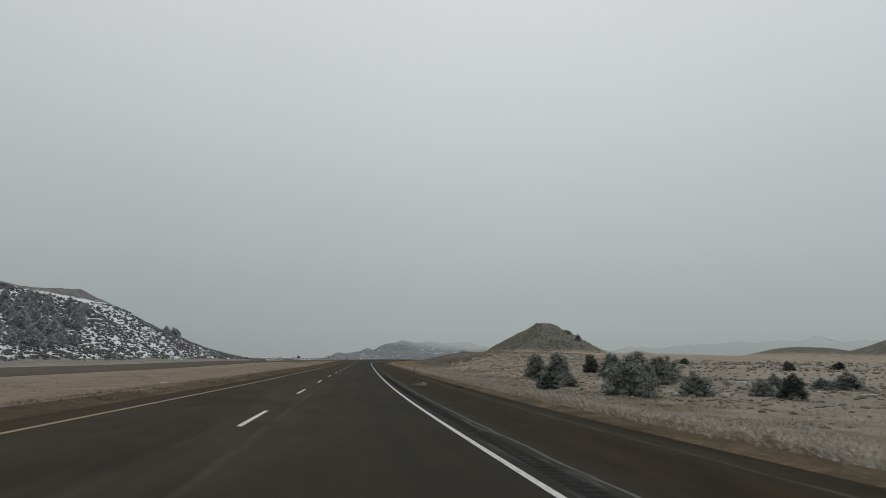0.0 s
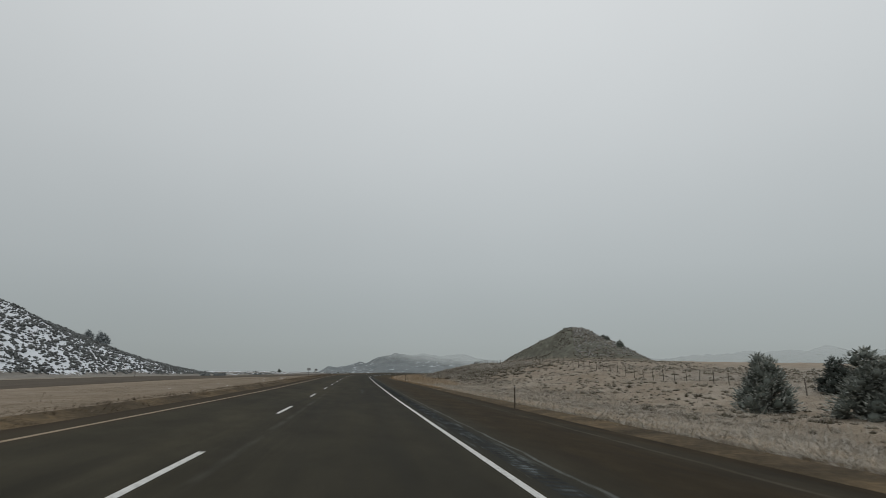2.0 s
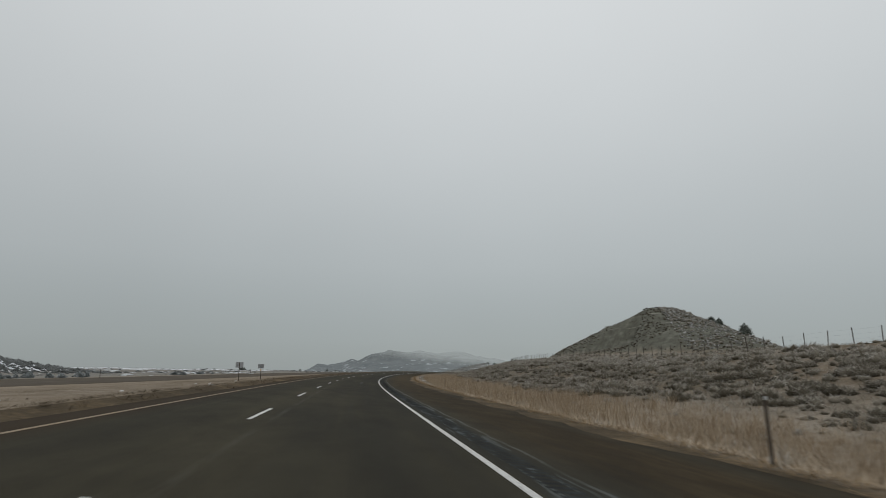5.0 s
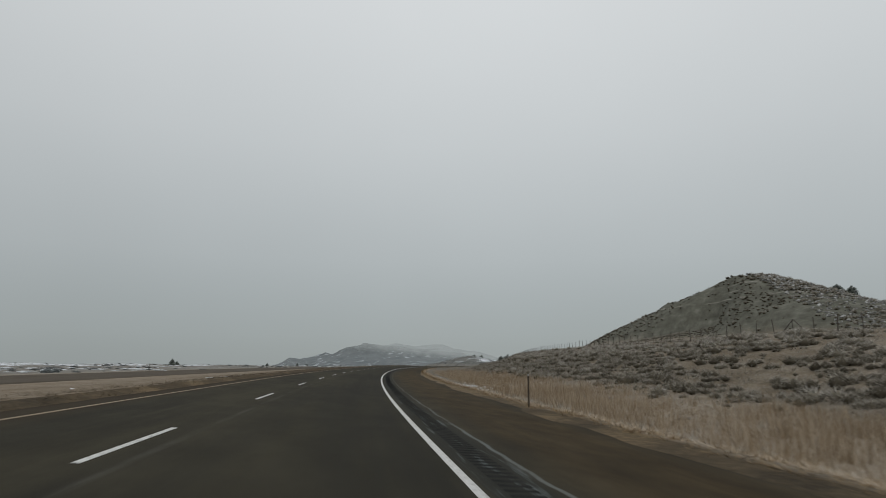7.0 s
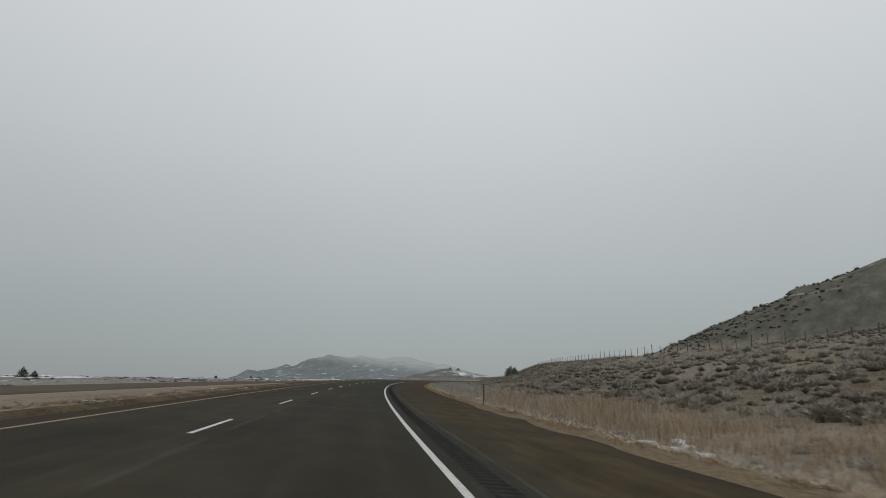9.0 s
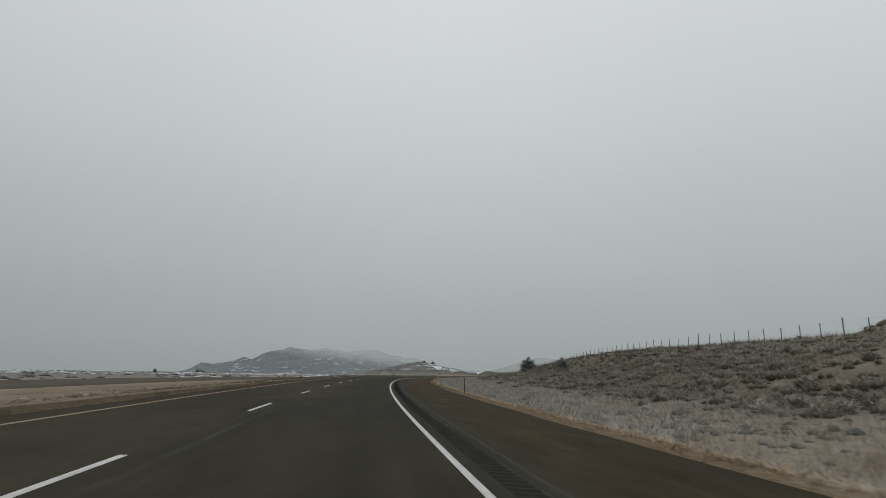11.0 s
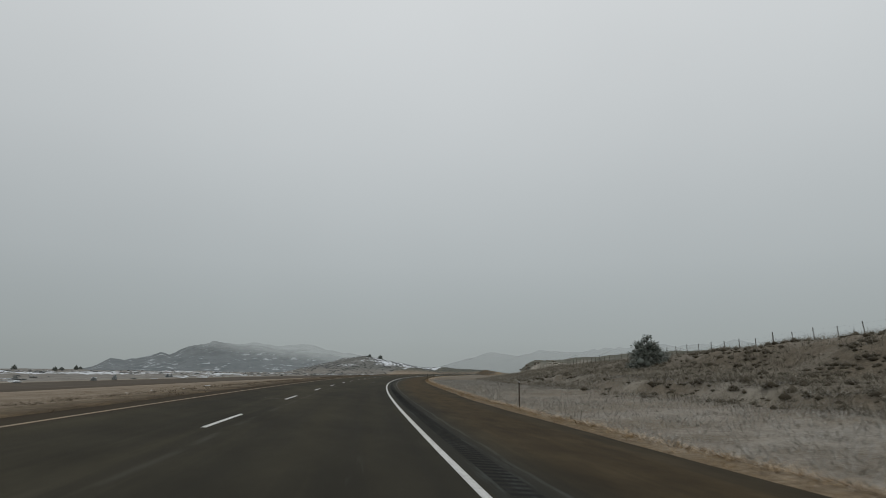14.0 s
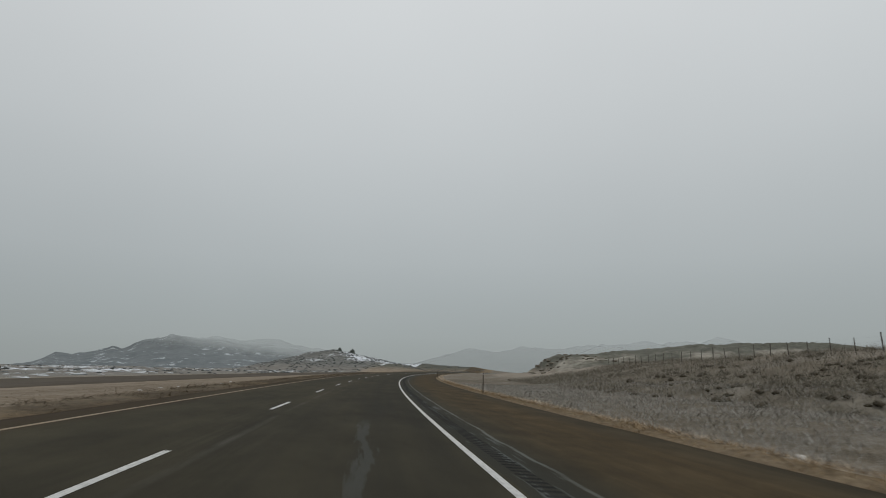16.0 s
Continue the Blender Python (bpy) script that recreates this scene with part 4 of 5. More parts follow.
def tall_zone(s, r):
    """Where the ditch carries tall tan grass."""
    return step(190, 225, s) * (1 - 0.6 * step(368, 394, s)) * (1 - step(390, 430, s)) * step(7.0, 7.7, r - 1.3 * step(262, 300, s)) * (1 - step(14, 18, r))


def plant_grass():
    rng = RNG
    verge = [tuft(10, 1.0, 0.17, 0.014, rng, 0.45, False) for _ in range(8)]
    tall = [tuft(13, 1.0, 0.24, 0.016, rng, 0.25, False) for _ in range(8)]
    short = [tuft(9, 1.0, 0.34, 0.018, rng, 0.5, False) for _ in range(12)]
    p, s, r = spots(165, 660, 6.3, 7.7, 11, rng)
    scatter("verge_grass", verge, p, sized(len(p), rng, 1.0, 0.10), VERGE_GRASS, "dead tan grass along the edge of the shoulder", "grass")
    p, s, r = spots(165, 760, 6.95, 7.45, 22, rng, lambda s, r, x, y: rng.uniform(size=len(s)) < 0.8 + 0.5 * relief(x, y, 6, 2, 71))
    scatter("rimed_grass", verge, p, sized(len(p), rng, 1.1, 0.13), RIMED_GRASS, "white rimed grass on the lip of the verge", "grass")
    def frosted_strip(s, r, x, y):
        lip = np.interp(s, (0, 50, 85, 105, 125, 145, 160, 200), (10, 11.5, 11.5, 9.4, 9.0, 7.8, 7.1, 6.9)) + 0.2
        return rng.uniform(size=len(s)) < step(-0.1, 0.2, r - lip) * (1 - 0.85 * step(1.2, 3.0, r - lip)) * (1 - step(4, 8, r - lip)) * np.clip(0.75 + 0.6 * relief(x, y, 7, 3, 72), 0.1, 1)
    p, s, r = spots(36, 240, 7.0, 18, 10.0, rng, frosted_strip)
    scatter("rimed_stems", short, p, sized(len(p), rng, 0.75, 0.17), RIMED_GRASS, "white rimed grass and stems beside the shoulder", "grass", 0.22)
    p, s, r = spots(20, 700, -9.3, -7.62, 6, rng)
    scatter("median_verge_grass", verge, p, sized(len(p), rng, 0.9, 0.08), BERM_GRASS, "dark matted grass on the low bank of the median", "grass")
    p, s, r = spots(185, 440, 7.2, 20, 11, rng, lambda s, r, x, y: rng.uniform(size=len(s)) < tall_zone(s, r) * np.clip(0.72 + 1.1 * relief(x, y, 5, 3, 77), 0.12, 1))
    size = sized(len(p), rng, 1.0, 0.56, 0.34) * (0.82 + 0.7 * np.clip(relief(p[:, 0], p[:, 1], 4, 3, 78), -0.35, 0.5))[:, None]
    scatter("tall_grass", tall, p, size, TALL_GRASS, "tall dry tan grass filling the roadside ditch", "grass", 0.2)
    p, s, r = spots(36, 650, 7.2, 24, 6.0, rng, lambda s, r, x, y: (rng.uniform(size=len(s)) > tall_zone(s, r) * 0.85) & (rng.uniform(size=len(s)) < 0.72 + 0.6 * relief(x, y, 9, 3, 73)))
    far_on = s > 425 + 12 * relief(p[:, 0], p[:, 1], 9, 2, 75)
    scatter("frosted_grass", short, p[~far_on], sized(int(sum(~far_on)), rng, 1.0, 0.22), FROST_GRASS, "frosted pale grass on the roadside slope", "grass", 0.25)
    scatter("grey_frosted_grass", short, p[far_on], sized(int(sum(far_on)), rng, 1.0, 0.22), GREY_GRASS, "grey frosted grass below the cut bank", "grass", 0.25)
    p, s, r = spots(60, 520, 17, 70, 0.9, rng)
    scatter("bank_grass", short, p, sized(len(p), rng, 1.4, 0.30), FROST_GRASS, "frosted bunch grass on the banks", "grass", 0.25)
    p, s, r = spots(440, 690, 19, 42, 5.6, rng, lambda s, r, x, y: rng.uniform(size=len(s)) < np.clip(0.7 + 0.8 * relief(x, y, 10, 3, 74), 0.15, 1))
    scatter("slope_grass", short, p, sized(len(p), rng, 1.3, 0.38, 0.4), SLOPE_GRASS, "brown matted grass on the slope below the fence", "grass", 0.3)
    p, s, r = spots(40, 640, -26, -9.2, 0.9, rng)
    scatter("median_grass", short, p, sized(len(p), rng, 1.1, 0.07), MEDIAN_GRASS, "short dry brown grass in the median", "grass", 0.25)


plant_grass()


def plant_brush():
    rng = RNG
    shapes = [bush(62, rng, 3) for _ in range(6)] + [bush(84, rng, 2) for _ in range(5)]
    small = [bush(30, rng, 1) for _ in range(8)] + [bush(18, rng, 2) for _ in range(4)]

    def thick(s, r, x, y):
        patch = relief(x, y, 15, 3, 81)
        band = step(15, 20, r) * (1 - 0.35 * step(31, 38, r))
        along = 0.16 + 0.84 * step(190, 235, s) - 0.06 * step(350, 385, s)
        return rng.uniform(size=len(s)) < band * np.clip(0.72 + 0.8 * patch, 0.2, 1) * along * (1 - step(478, 508, s))
    p, s, r = spots(90, 550, 14, 38, 1.05, rng, thick)
    pale = rng.uniform(size=len(s)) < 0.10 + 0.72 * step(28, 33, r) * step(200, 240, s)
    size = sized(len(p), rng, 0.66, 0.52, 0.36) * (0.55 + 0.45 * step(195, 245, s))[:, None]
    scatter("sagebrush", shapes, p[~pale], size[~pale], SAGE, "grey-brown sagebrush covering the roadside bank", "shrubs")
    scatter("rimed_sagebrush", shapes, p[pale], size[pale], RIMED_SAGE, "pale rimed sagebrush along the top of the bank", "shrubs")
    p, s, r = spots(90, 560, 38, 72, 0.55, rng, thick)
    scatter("upland_brush", small, p, sized(len(p), rng, 0.55, 0.38, 0.36), RIMED_SAGE, "frosted brush on the flat behind the fence", "shrubs")
    p, s, r = spots(36, 235, 11, 75, 0.50, rng, lambda s, r, x, y: rng.uniform(size=len(s)) < np.clip(0.42 + 1.3 * relief(x, y * 1.6, 13, 3, 88), 0.03, 1) * (0.35 + 0.65 * step(16, 28, r)))
    scatter("low_frosted_shrubs", small, p, sized(len(p), rng, 0.42, 0.24, 0.42), PALE_SHRUB, "low frosted shrubs dotting the grassy flat", "shrubs")

    def tufty(s, r, x, y):
        return rng.uniform(size=len(s)) < step(455, 490, s) * (1 - 0.8 * step(590, 620, s)) * step(-4, 0, r - 21.5 + 3.0 * relief(x, y, 13, 3, 91)) * np.clip(0.50 + 1.5 * relief(x, y, 8, 3, 84), 0.02, 1)
    p, s, r = spots(450, 640, 18, 44, 1.5, rng, tufty)
    scatter("slope_brush", small, p, sized(len(p), rng, 0.50, 0.32, 0.42), SLOPE_BRUSH, "low brown brush on the slope below the fence", "shrubs")

    def weeds(s, r, x, y):
        return rng.uniform(size=len(s)) < (step(330, 375, s) * (1 - step(420, 470, s)) * 0.6 + 0.05) * np.clip(0.5 + 1.2 * relief(x, y, 8, 3, 82), 0, 1)
    p, s, r = spots(215, 480, 8.3, 20, 1.2, rng, weeds)
    scatter("frosted_weeds", shapes, p, sized(len(p), rng, 0.34, 0.24, 0.3), WEED, "low grey frosted weeds in the roadside ditch", "shrubs")
    stems = [tuft(10, 1.0, 0.22, 0.022, rng, 0.4, False) for _ in range(6)]
    p, s, r = spots(345, 510, 7.6, 17, 4.0, rng, lambda s, r, x, y: rng.uniform(size=len(s)) < step(345, 372, s) * (1 - 0.6 * step(430, 470, s)) * (1 - step(480, 510, s)) * np.clip(0.5 + 0.9 * relief(x, y, 6, 3, 86), 0, 1))
    scatter("frosted_stems", stems, p, sized(len(p), rng, 1.0, 0.32), WEED, "grey frosted weed stems beside the shoulder", "grass", 0.2)

    def on_hill(s, r, x, y):
        return rng.uniform(size=len(s)) < np.clip(0.68 + 0.8 * relief(x, y, 5, 3, 83), 0.2, 1) * (ridge_height(s) > 0.8) * (ridge_height(s) * np.clip((-61 - r) / 40, 0, 1) < 18.4)
    tiny = [bush(17, rng, 1) for _ in range(8)] + [bush(10, rng, 2) for _ in range(5)]
    p, s, r = spots(130, 345, -104, -61, 2.3, rng, on_hill)
    scatter("hill_brush", tiny, p, sized(len(p), rng, 0.70, 0.46, 0.38), HILL_BRUSH, "dark low brush between snow on the hillside", "shrubs")
    # rock-strewn and brushy flank of the butte
    n = 3000
    a, q = rng.uniform(-1.95, 0.2, n), rng.uniform(1, 54, n)
    x, y = 133 + np.cos(a) * q, 398 + np.sin(a) * q
    ok = rng.uniform(size=n) < np.clip(0.5 + relief(x, y, 11, 3, 85), 0.05, 1)
    p = np.stack([x[ok], y[ok], ground_z(x[ok], y[ok])], -1)
    scatter("butte_brush", shapes, p, sized(len(p), rng, 0.52, 0.5, 0.45), RIMED_SAGE, "frosted brush on the shaded flank of the butte", "shrubs")
    n = 5200
    x, y = 133 + rng.uniform(-48, 6, n), 398 + rng.uniform(-52, 60, n)
    ok = rng.uniform(size=n) < np.clip(0.5 + 1.8 * relief(x, y, 14, 3, 98), 0.05, 1)
    x, y = x[ok], y[ok]
    p = np.stack([x, y, ground_z(x, y)], -1)
    scatter("butte_tufts", small, p, sized(len(p), rng, 0.58, 0.40, 0.38), SAGE, "sparse tufts on the bare clay side of the butte", "shrubs")
    # the plain beyond the other carriageway
    p, s, r = spots(300, 1000, -260, -46, 0.050, rng, lambda s, r, x, y: rng.uniform(size=len(s)) < np.clip(0.45 + 1.3 * relief(x, y * 0.6, 34, 3, 87), 0.03, 1))
    scatter("plain_brush", small, p, sized(len(p), rng, 1.0, 0.36, 0.45), HILL_BRUSH, "scattered low brush on the snowy plain", "shrubs")
    p, s, r = spots(20, 215, 46, 190, 0.20, rng, lambda s, r, x, y: rng.uniform(size=len(s)) < np.clip(0.5 + relief(x, y, 40, 3, 89), 0.05, 1))
    scatter("flat_brush", small, p, sized(len(p), rng, 0.62, 0.5, 0.38), RIMED_SAGE, "scattered frosted brush on the flats", "shrubs")
    x, y = rng.uniform(180, 330, 1900), rng.uniform(875, 980, 1900)
    p = np.stack([x, y, ground_z(x, y)], -1)
    scatter("knoll_brush", small, p, sized(len(p), rng, 0.75, 0.5, 0.45), HILL_BRUSH, "dark brush on the snowy knoll", "shrubs")


plant_brush()


def lay_snow():
    """Flat remnants of old snow with ragged rims."""
    rng = np.random.default_rng(23)
    m = Nodes("old_snow")
    g = m.noise(m.coords(), 3.0, 5)
    mat = m.finish(m.ramp(g, (0.3, (0.56, 0.58, 0.60)), (0.7, (0.70, 0.72, 0.74))), 0.8, g, 0.4, 0.05)
    bv, bf = ball(1)
    shapes = []
    for _ in range(9):
        rim = 1 + 0.28 * np.sin(np.arctan2(bv[:, 1], bv[:, 0]) * rng.integers(2, 5) + rng.uniform(0, 6)) + 0.10 * rng.normal(size=len(bv))
        shapes.append((bv * np.stack([rim, rim, 1 + 0 * rim], -1) * (1.0, 0.42, 1.0), bf))
    sets = (("median_snow", (60, 640, -21.5, -13.5), 0.035, (0.26, 0.035), "thin remnants of snow in the median's ditch", lambda s, r, x, y: rng.uniform(size=len(s)) < 0.15 + 0.85 * (np.abs(r + 17.2 - 3.6 * (1 - step(170, 230, s)) + 1.2 * relief(s, 0 * s, 60, 2, 58)) < 0.9)),
            ("verge_snow", (300, 400, 7.2, 10.0), 1.3, (0.36, 0.05), "patches of snow on the grassy verge", lambda s, r, x, y: rng.uniform(size=len(s)) < 0.02 + 0.95 * step(310, 325, s) * (1 - 0.6 * step(370, 380, s)) * (1 - step(385, 400, s)) * step(0, 0.3, relief(s, r, 9, 2, 60))),
            ("gully_snow", (99, 125, 38, 62), 0.16, (0.9, 0.10), "old snow lying in a shallow gully", lambda s, r, x, y: rng.uniform(size=len(s)) < np.clip(0.35 + 1.5 * relief(x, y, 6, 2, 63), 0, 1)),
            ("plain_snow", (320, 1000, -220, -48), 0.026, (1.3, 0.13), "long streaks of snow on the plain", lambda s, r, x, y: rng.uniform(size=len(s)) < np.clip(0.4 + 1.5 * relief(x, y, 50, 2, 62), 0, 1)))
    for name, box_, density, (w, h), label, keep in sets:
        p, s, r = spots(*box_, density, rng, keep)
        p[:, 2] += 0.012
        scatter(name, shapes, p, sized(len(p), rng, w, h, 0.36), mat, label, "snow", 0.0)


lay_snow()


def part(name, bm, material, parent, label=""):
    me = bpy.data.meshes.new(name)
    bm.to_mesh(me)
    bm.free()
    me.materials.append(material)
    ob = new(name, me)
    ob.parent = parent
    return tagged(ob, label) if label else ob


def mesh_part(name, me, parent, label=""):
    ob = new(name, me)
    ob.parent = parent
    return tagged(ob, label) if label else ob


def thing(name, label, category, group="", place=(0, 0, 0), turn=0.0):
    ob = new(name)
    ob.empty_display_size = 0.2
    ob.matrix_basis = pose(*place, 0, 0, turn)
    return tagged(ob, label, category, group)


def limb(bm, a, b, ra, rb, sides=6):
    """A tapered round limb between two points."""
    a, b = Vector(a), Vector(b)
    q = (b - a).to_track_quat("Z", "Y")
    rings = []
    for c, rad in ((a, ra), (b, rb)):
        rings.append([bm.verts.new(c + q @ Vector((math.cos(k * 2 * math.pi / sides) * rad, math.sin(k * 2 * math.pi / sides) * rad, 0))) for k in range(sides)])
    for k in range(sides):
        bm.faces.new((rings[0][k], rings[0][(k + 1) % sides], rings[1][(k + 1) % sides], rings[1][k]))
    bm.faces.new(rings[1])
    bm.faces.new(rings[0][::-1])


def crown_mesh(seed, material, pointed, sprays=5200, leaf=0.021):
    """A juniper crown 1 high and about 0.8 wide: many upswept sprays on uneven lobes, with gaps and a ragged, spiky outline."""
    rng = np.random.default_rng(seed)
    v, f, lobes = [], [], []
    count = 64
    spires = [(0.0, 0.0, 1.0, 0.33), (0.10, 0.05, 0.86, 0.30), (-0.12, 0.06, 0.74, 0.30), (0.02, -0.13, 0.66, 0.28)] if pointed else [
        (0.0, 0.02, 1.0, 0.24), (0.17, 0.06, 0.90, 0.24), (-0.17, 0.05, 0.94, 0.24), (0.05, -0.17, 0.86, 0.22), (-0.06, 0.18, 0.80, 0.23), (0.22, -0.14, 0.66, 0.20), (-0.24, -0.10, 0.70, 0.20)]
    for k in range(count):
        ox, oy, tall, wide = spires[k % len(spires)]
        u = 0.04 + 0.90 * ((k // len(spires) + rng.uniform(0, 1)) / (count // len(spires) + 1))
        reach = wide * (1 - u) ** 0.6 * (0.75 + 0.25 * min(1, u / 0.15))
        a = k * 2.39996 + rng.uniform(-0.8, 0.8)
        d = reach * rng.uniform(0.4, 0.95)
        lobes.append((ox * (1.15 - 0.3 * u) + math.cos(a) * d, oy * (1.15 - 0.3 * u) + math.sin(a) * d, u * tall, rng.uniform(0.07, 0.125) * (1.15 - 0.6 * u)))
    for j in range(sprays):
        cx, cy, cz, cr = lobes[j % count]
        n = rng.normal(size=3)
        n /= np.linalg.norm(n)
        c = np.array((cx, cy, cz)) + n * cr * rng.uniform(0.6, 1.25) * (1, 1, 1.35)
        c[2] = np.clip(c[2], 0.02, 1.05)
        out = np.array((c[0] * 0.8, c[1] * 0.8, 0.34)) + n * 0.42
        out /= np.linalg.norm(out)
        t = np.cross(out, rng.normal(size=3))
        t /= np.linalg.norm(t)
        size = leaf * rng.uniform(0.6, 1.5)
        k = len(v)
        v += [c - out * size * 0.5, c - t * size * 0.42, c + out * size * 1.9, c + t * size * 0.42]
        f += [(k, k + 1, k + 2), (k, k + 2, k + 3)]
    outer = len(f)
    # inner mass of each lobe, its shade put into a darker colour
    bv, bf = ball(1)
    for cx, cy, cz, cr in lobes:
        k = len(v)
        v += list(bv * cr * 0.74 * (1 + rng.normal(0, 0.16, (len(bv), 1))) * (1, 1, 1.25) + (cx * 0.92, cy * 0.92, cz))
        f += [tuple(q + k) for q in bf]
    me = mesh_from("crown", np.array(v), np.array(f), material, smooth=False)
    me.materials.append(INNER_SHADE[material.name])
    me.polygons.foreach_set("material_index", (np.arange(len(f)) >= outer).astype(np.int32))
    return me


def build_tree(seed, material, pointed, label, category="tree", group="", sprays=5200, leaf=0.021):
    """One juniper, 1 m high, with its trunk, limbs and crown."""
    tree = thing("juniper_tree", label, category, group)
    rng = random.Random(seed)
    bm = bmesh.new()
    limb(bm, (0, 0, -0.12), (0.01, 0.0, 0.30), 0.045, 0.028)
    limb(bm, (0.01, 0, 0.30), (0.0, 0.01, 0.86), 0.028, 0.006)
    part("trunk", bm, BARK, tree, "short grey trunk")
    for k in range(5):
        a, u = k * 1.26 + rng.uniform(-0.4, 0.4), 0.12 + 0.12 * k
        bm = bmesh.new()
        limb(bm, (0, 0, u), (math.cos(a) * 0.26, math.sin(a) * 0.26, u + 0.14), 0.014, 0.004, 5)
        part("limb", bm, BARK, tree)
    mesh_part("crown", crown_mesh(seed, material, pointed, sprays, leaf), tree)
    return tree


def put_tree(proto, s, r, height, width, turn, sink=0.1, label="", group=""):
    p = on_road(s, r)
    z = float(ground_z(p[0], p[1])[0])
    ob = copy_thing(proto, Matrix.Identity(4))
    k = width / 0.8
    ob.matrix_basis = Matrix.Translation((p[0], p[1], z - sink)) @ Matrix.Rotation(radians(turn), 4, "Z") @ Matrix.Diagonal((k, k, height, 1))
    return tagged(ob, label, "tree", group)


PLAIN_TREES = ((468, -81, 2.3, 2.2), (473, -82, 1.6, 1.8), (343, -50, 0.8, 1.9), (345.5, -49, 0.9, 2.2), (361, -51, 0.8, 1.6), (364, -51.5, 0.8, 1.5),
               (577, -49, 0.9, 1.2), (605, -47.5, 0.7, 0.9), (614, -48.7, 1.0, 0.9), (645, -53, 1.0, 0.8), (648, -53.5, 0.8, 0.8),
               (952, -85.5, 2.6, 2.4), (957.8, -79, 3.2, 3.6), (858, -299, 3.2, 3.6), (891, -287, 3.4, 3.0), (772, -178, 2.0, 2.2), (780, -182, 1.6, 2.6), (920, -310, 3.4, 3.6))


def plant_trees():
    kinds = [build_tree(11, JUNIPER, True, "juniper"), build_tree(12, JUNIPER, True, "juniper"), build_tree(13, JUNIPER, False, "juniper"),
             build_tree(14, JUNIPER_DARK, True, "juniper"), build_tree(15, JUNIPER_DARK, False, "juniper"), build_tree(16, HILL_TREE, True, "pine", sprays=640, leaf=0.055), build_tree(17, HILL_TREE, False, "pine", sprays=640, leaf=0.055)]
    frosty, dark = "frosted grey-green juniper on the roadside flat", "dark green juniper with little frost on the flat"
    for k, s, r, h, w, name in (
            (0, 142, 30.5, 5.2, 5.2, frosty), (1, 133, 32, 5.0, 6.0, frosty), (3, 151, 44.7, 4.0, 4.2, dark), (2, 97, 28.6, 4.7, 5.6, frosty),
            (0, 132.5, 41.6, 4.7, 5.4, frosty), (1, 130, 45, 4.9, 6.4, frosty), (2, 114.4, 38.6, 4.3, 5.1, frosty), (4, 104.8, 21.5, 2.4, 3.4, dark),
            (2, 114, 27.5, 2.0, 3.0, frosty), (2, 100, 38.5, 3.2, 4.6, frosty), (3, 94.1, 47.2, 3.3, 3.6, dark), (2, 98.8, 46.6, 2.2, 3.2, frosty),
            (2, 109, 55.5, 2.4, 3.0, frosty), (4, 166, 100, 2.4, 3.0, dark), (4, 193, 88, 2.0, 2.5, dark), (2, 112, 69.3, 2.8, 4.6, frosty),
            (2, 108, 62, 1.8, 3.2, frosty), (0, 118, 42.8, 4.6, 6.0, frosty), (2, 125, 48, 4.0, 4.4, frosty), (2, 140, 110, 2.6, 4.0, frosty), (4, 180, 125, 2.4, 4.0, dark)):
        put_tree(kinds[k], s, r, h, w, 37 * s, label=name, group="junipers on the flat")
    for k, s, r, h, w, name in ((2, 578.8, 32.5, 4.1, 4.9, "bushy frosted juniper alone on the bank"), (2, 517.0, 30.4, 2.7, 3.0, "rounded frosted juniper on the brushy bank"),
                                (2, 391, 109, 3.6, 3.6, "rounded frosted juniper on the tail of the butte"),
                                (2, 402.5, 105.7, 2.3, 3.0, "low frosted juniper on the shoulder of the butte"), (2, 406, 104.5, 1.7, 2.4, "low frosted juniper on the shoulder of the butte"),
                                (2, 427, 97.5, 1.2, 1.8, "small frosted bush on the crest of the butte"), (2, 425, 99.5, 1.0, 1.4, "small frosted bush on the crest of the butte")):
        put_tree(kinds[k], s, r, h, w, 23 * s, label=name)
    grey = "frost-grey pine on the snowy hillside"
    rng = random.Random(5)
    pines = [(178, -68), (170, -67), (157, -66), (153, -68), (197, -76), (190, -78), (184, -80), (171, -78), (201, -86), (194, -88)]
    tries = 0
    while len(pines) < 84 and tries < 4000:
        tries += 1
        s = rng.uniform(150, 222)
        r = -66 - 0.42 * max(s - 176, 0) - rng.uniform(0, 1) ** 1.3 * 26
        if r > -91 and all(math.hypot(s - a, r - b) > 1.9 for a, b in pines):
            pines.append((s, r))
    for s, r in pines:
        put_tree(kinds[5 if rng.random() < 0.7 else 6], s, r, rng.uniform(2.3, 3.6), rng.uniform(2.2, 3.4), rng.uniform(0, 360), label=grey, group="pines on the snowy hill")
    for s, r, h, w in ((298, -87, 4.5, 5.6), (292, -88, 3.2, 3.0)):
        put_tree(kinds[6], s, r, h, w, 50 * s, label="round frosted pine on the hill's shoulder", group="pines on the snowy hill")
    for k in range(11):
        s, r = 282 + 2.4 * k + rng.uniform(-0.6, 0.6), -48.5 - rng.uniform(0, 2.5)
        put_tree(kinds[5 if k % 3 else 6], s, r, rng.uniform(0.6, 1.1), rng.uniform(1.0, 1.7), rng.uniform(0, 360), label="small grey-green pine beside the far carriageway", group="row of small pines")
    for s, r, h, w in PLAIN_TREES:
        put_tree(kinds[2 if r < -60 else 6], s, r, h, w, 31 * s, label="dark tree standing on the snowy plain", group="trees on the plain")
    for proto in kinds:
        for o in (*proto.children_recursive, proto):
            bpy.data.objects.remove(o)


plant_trees()


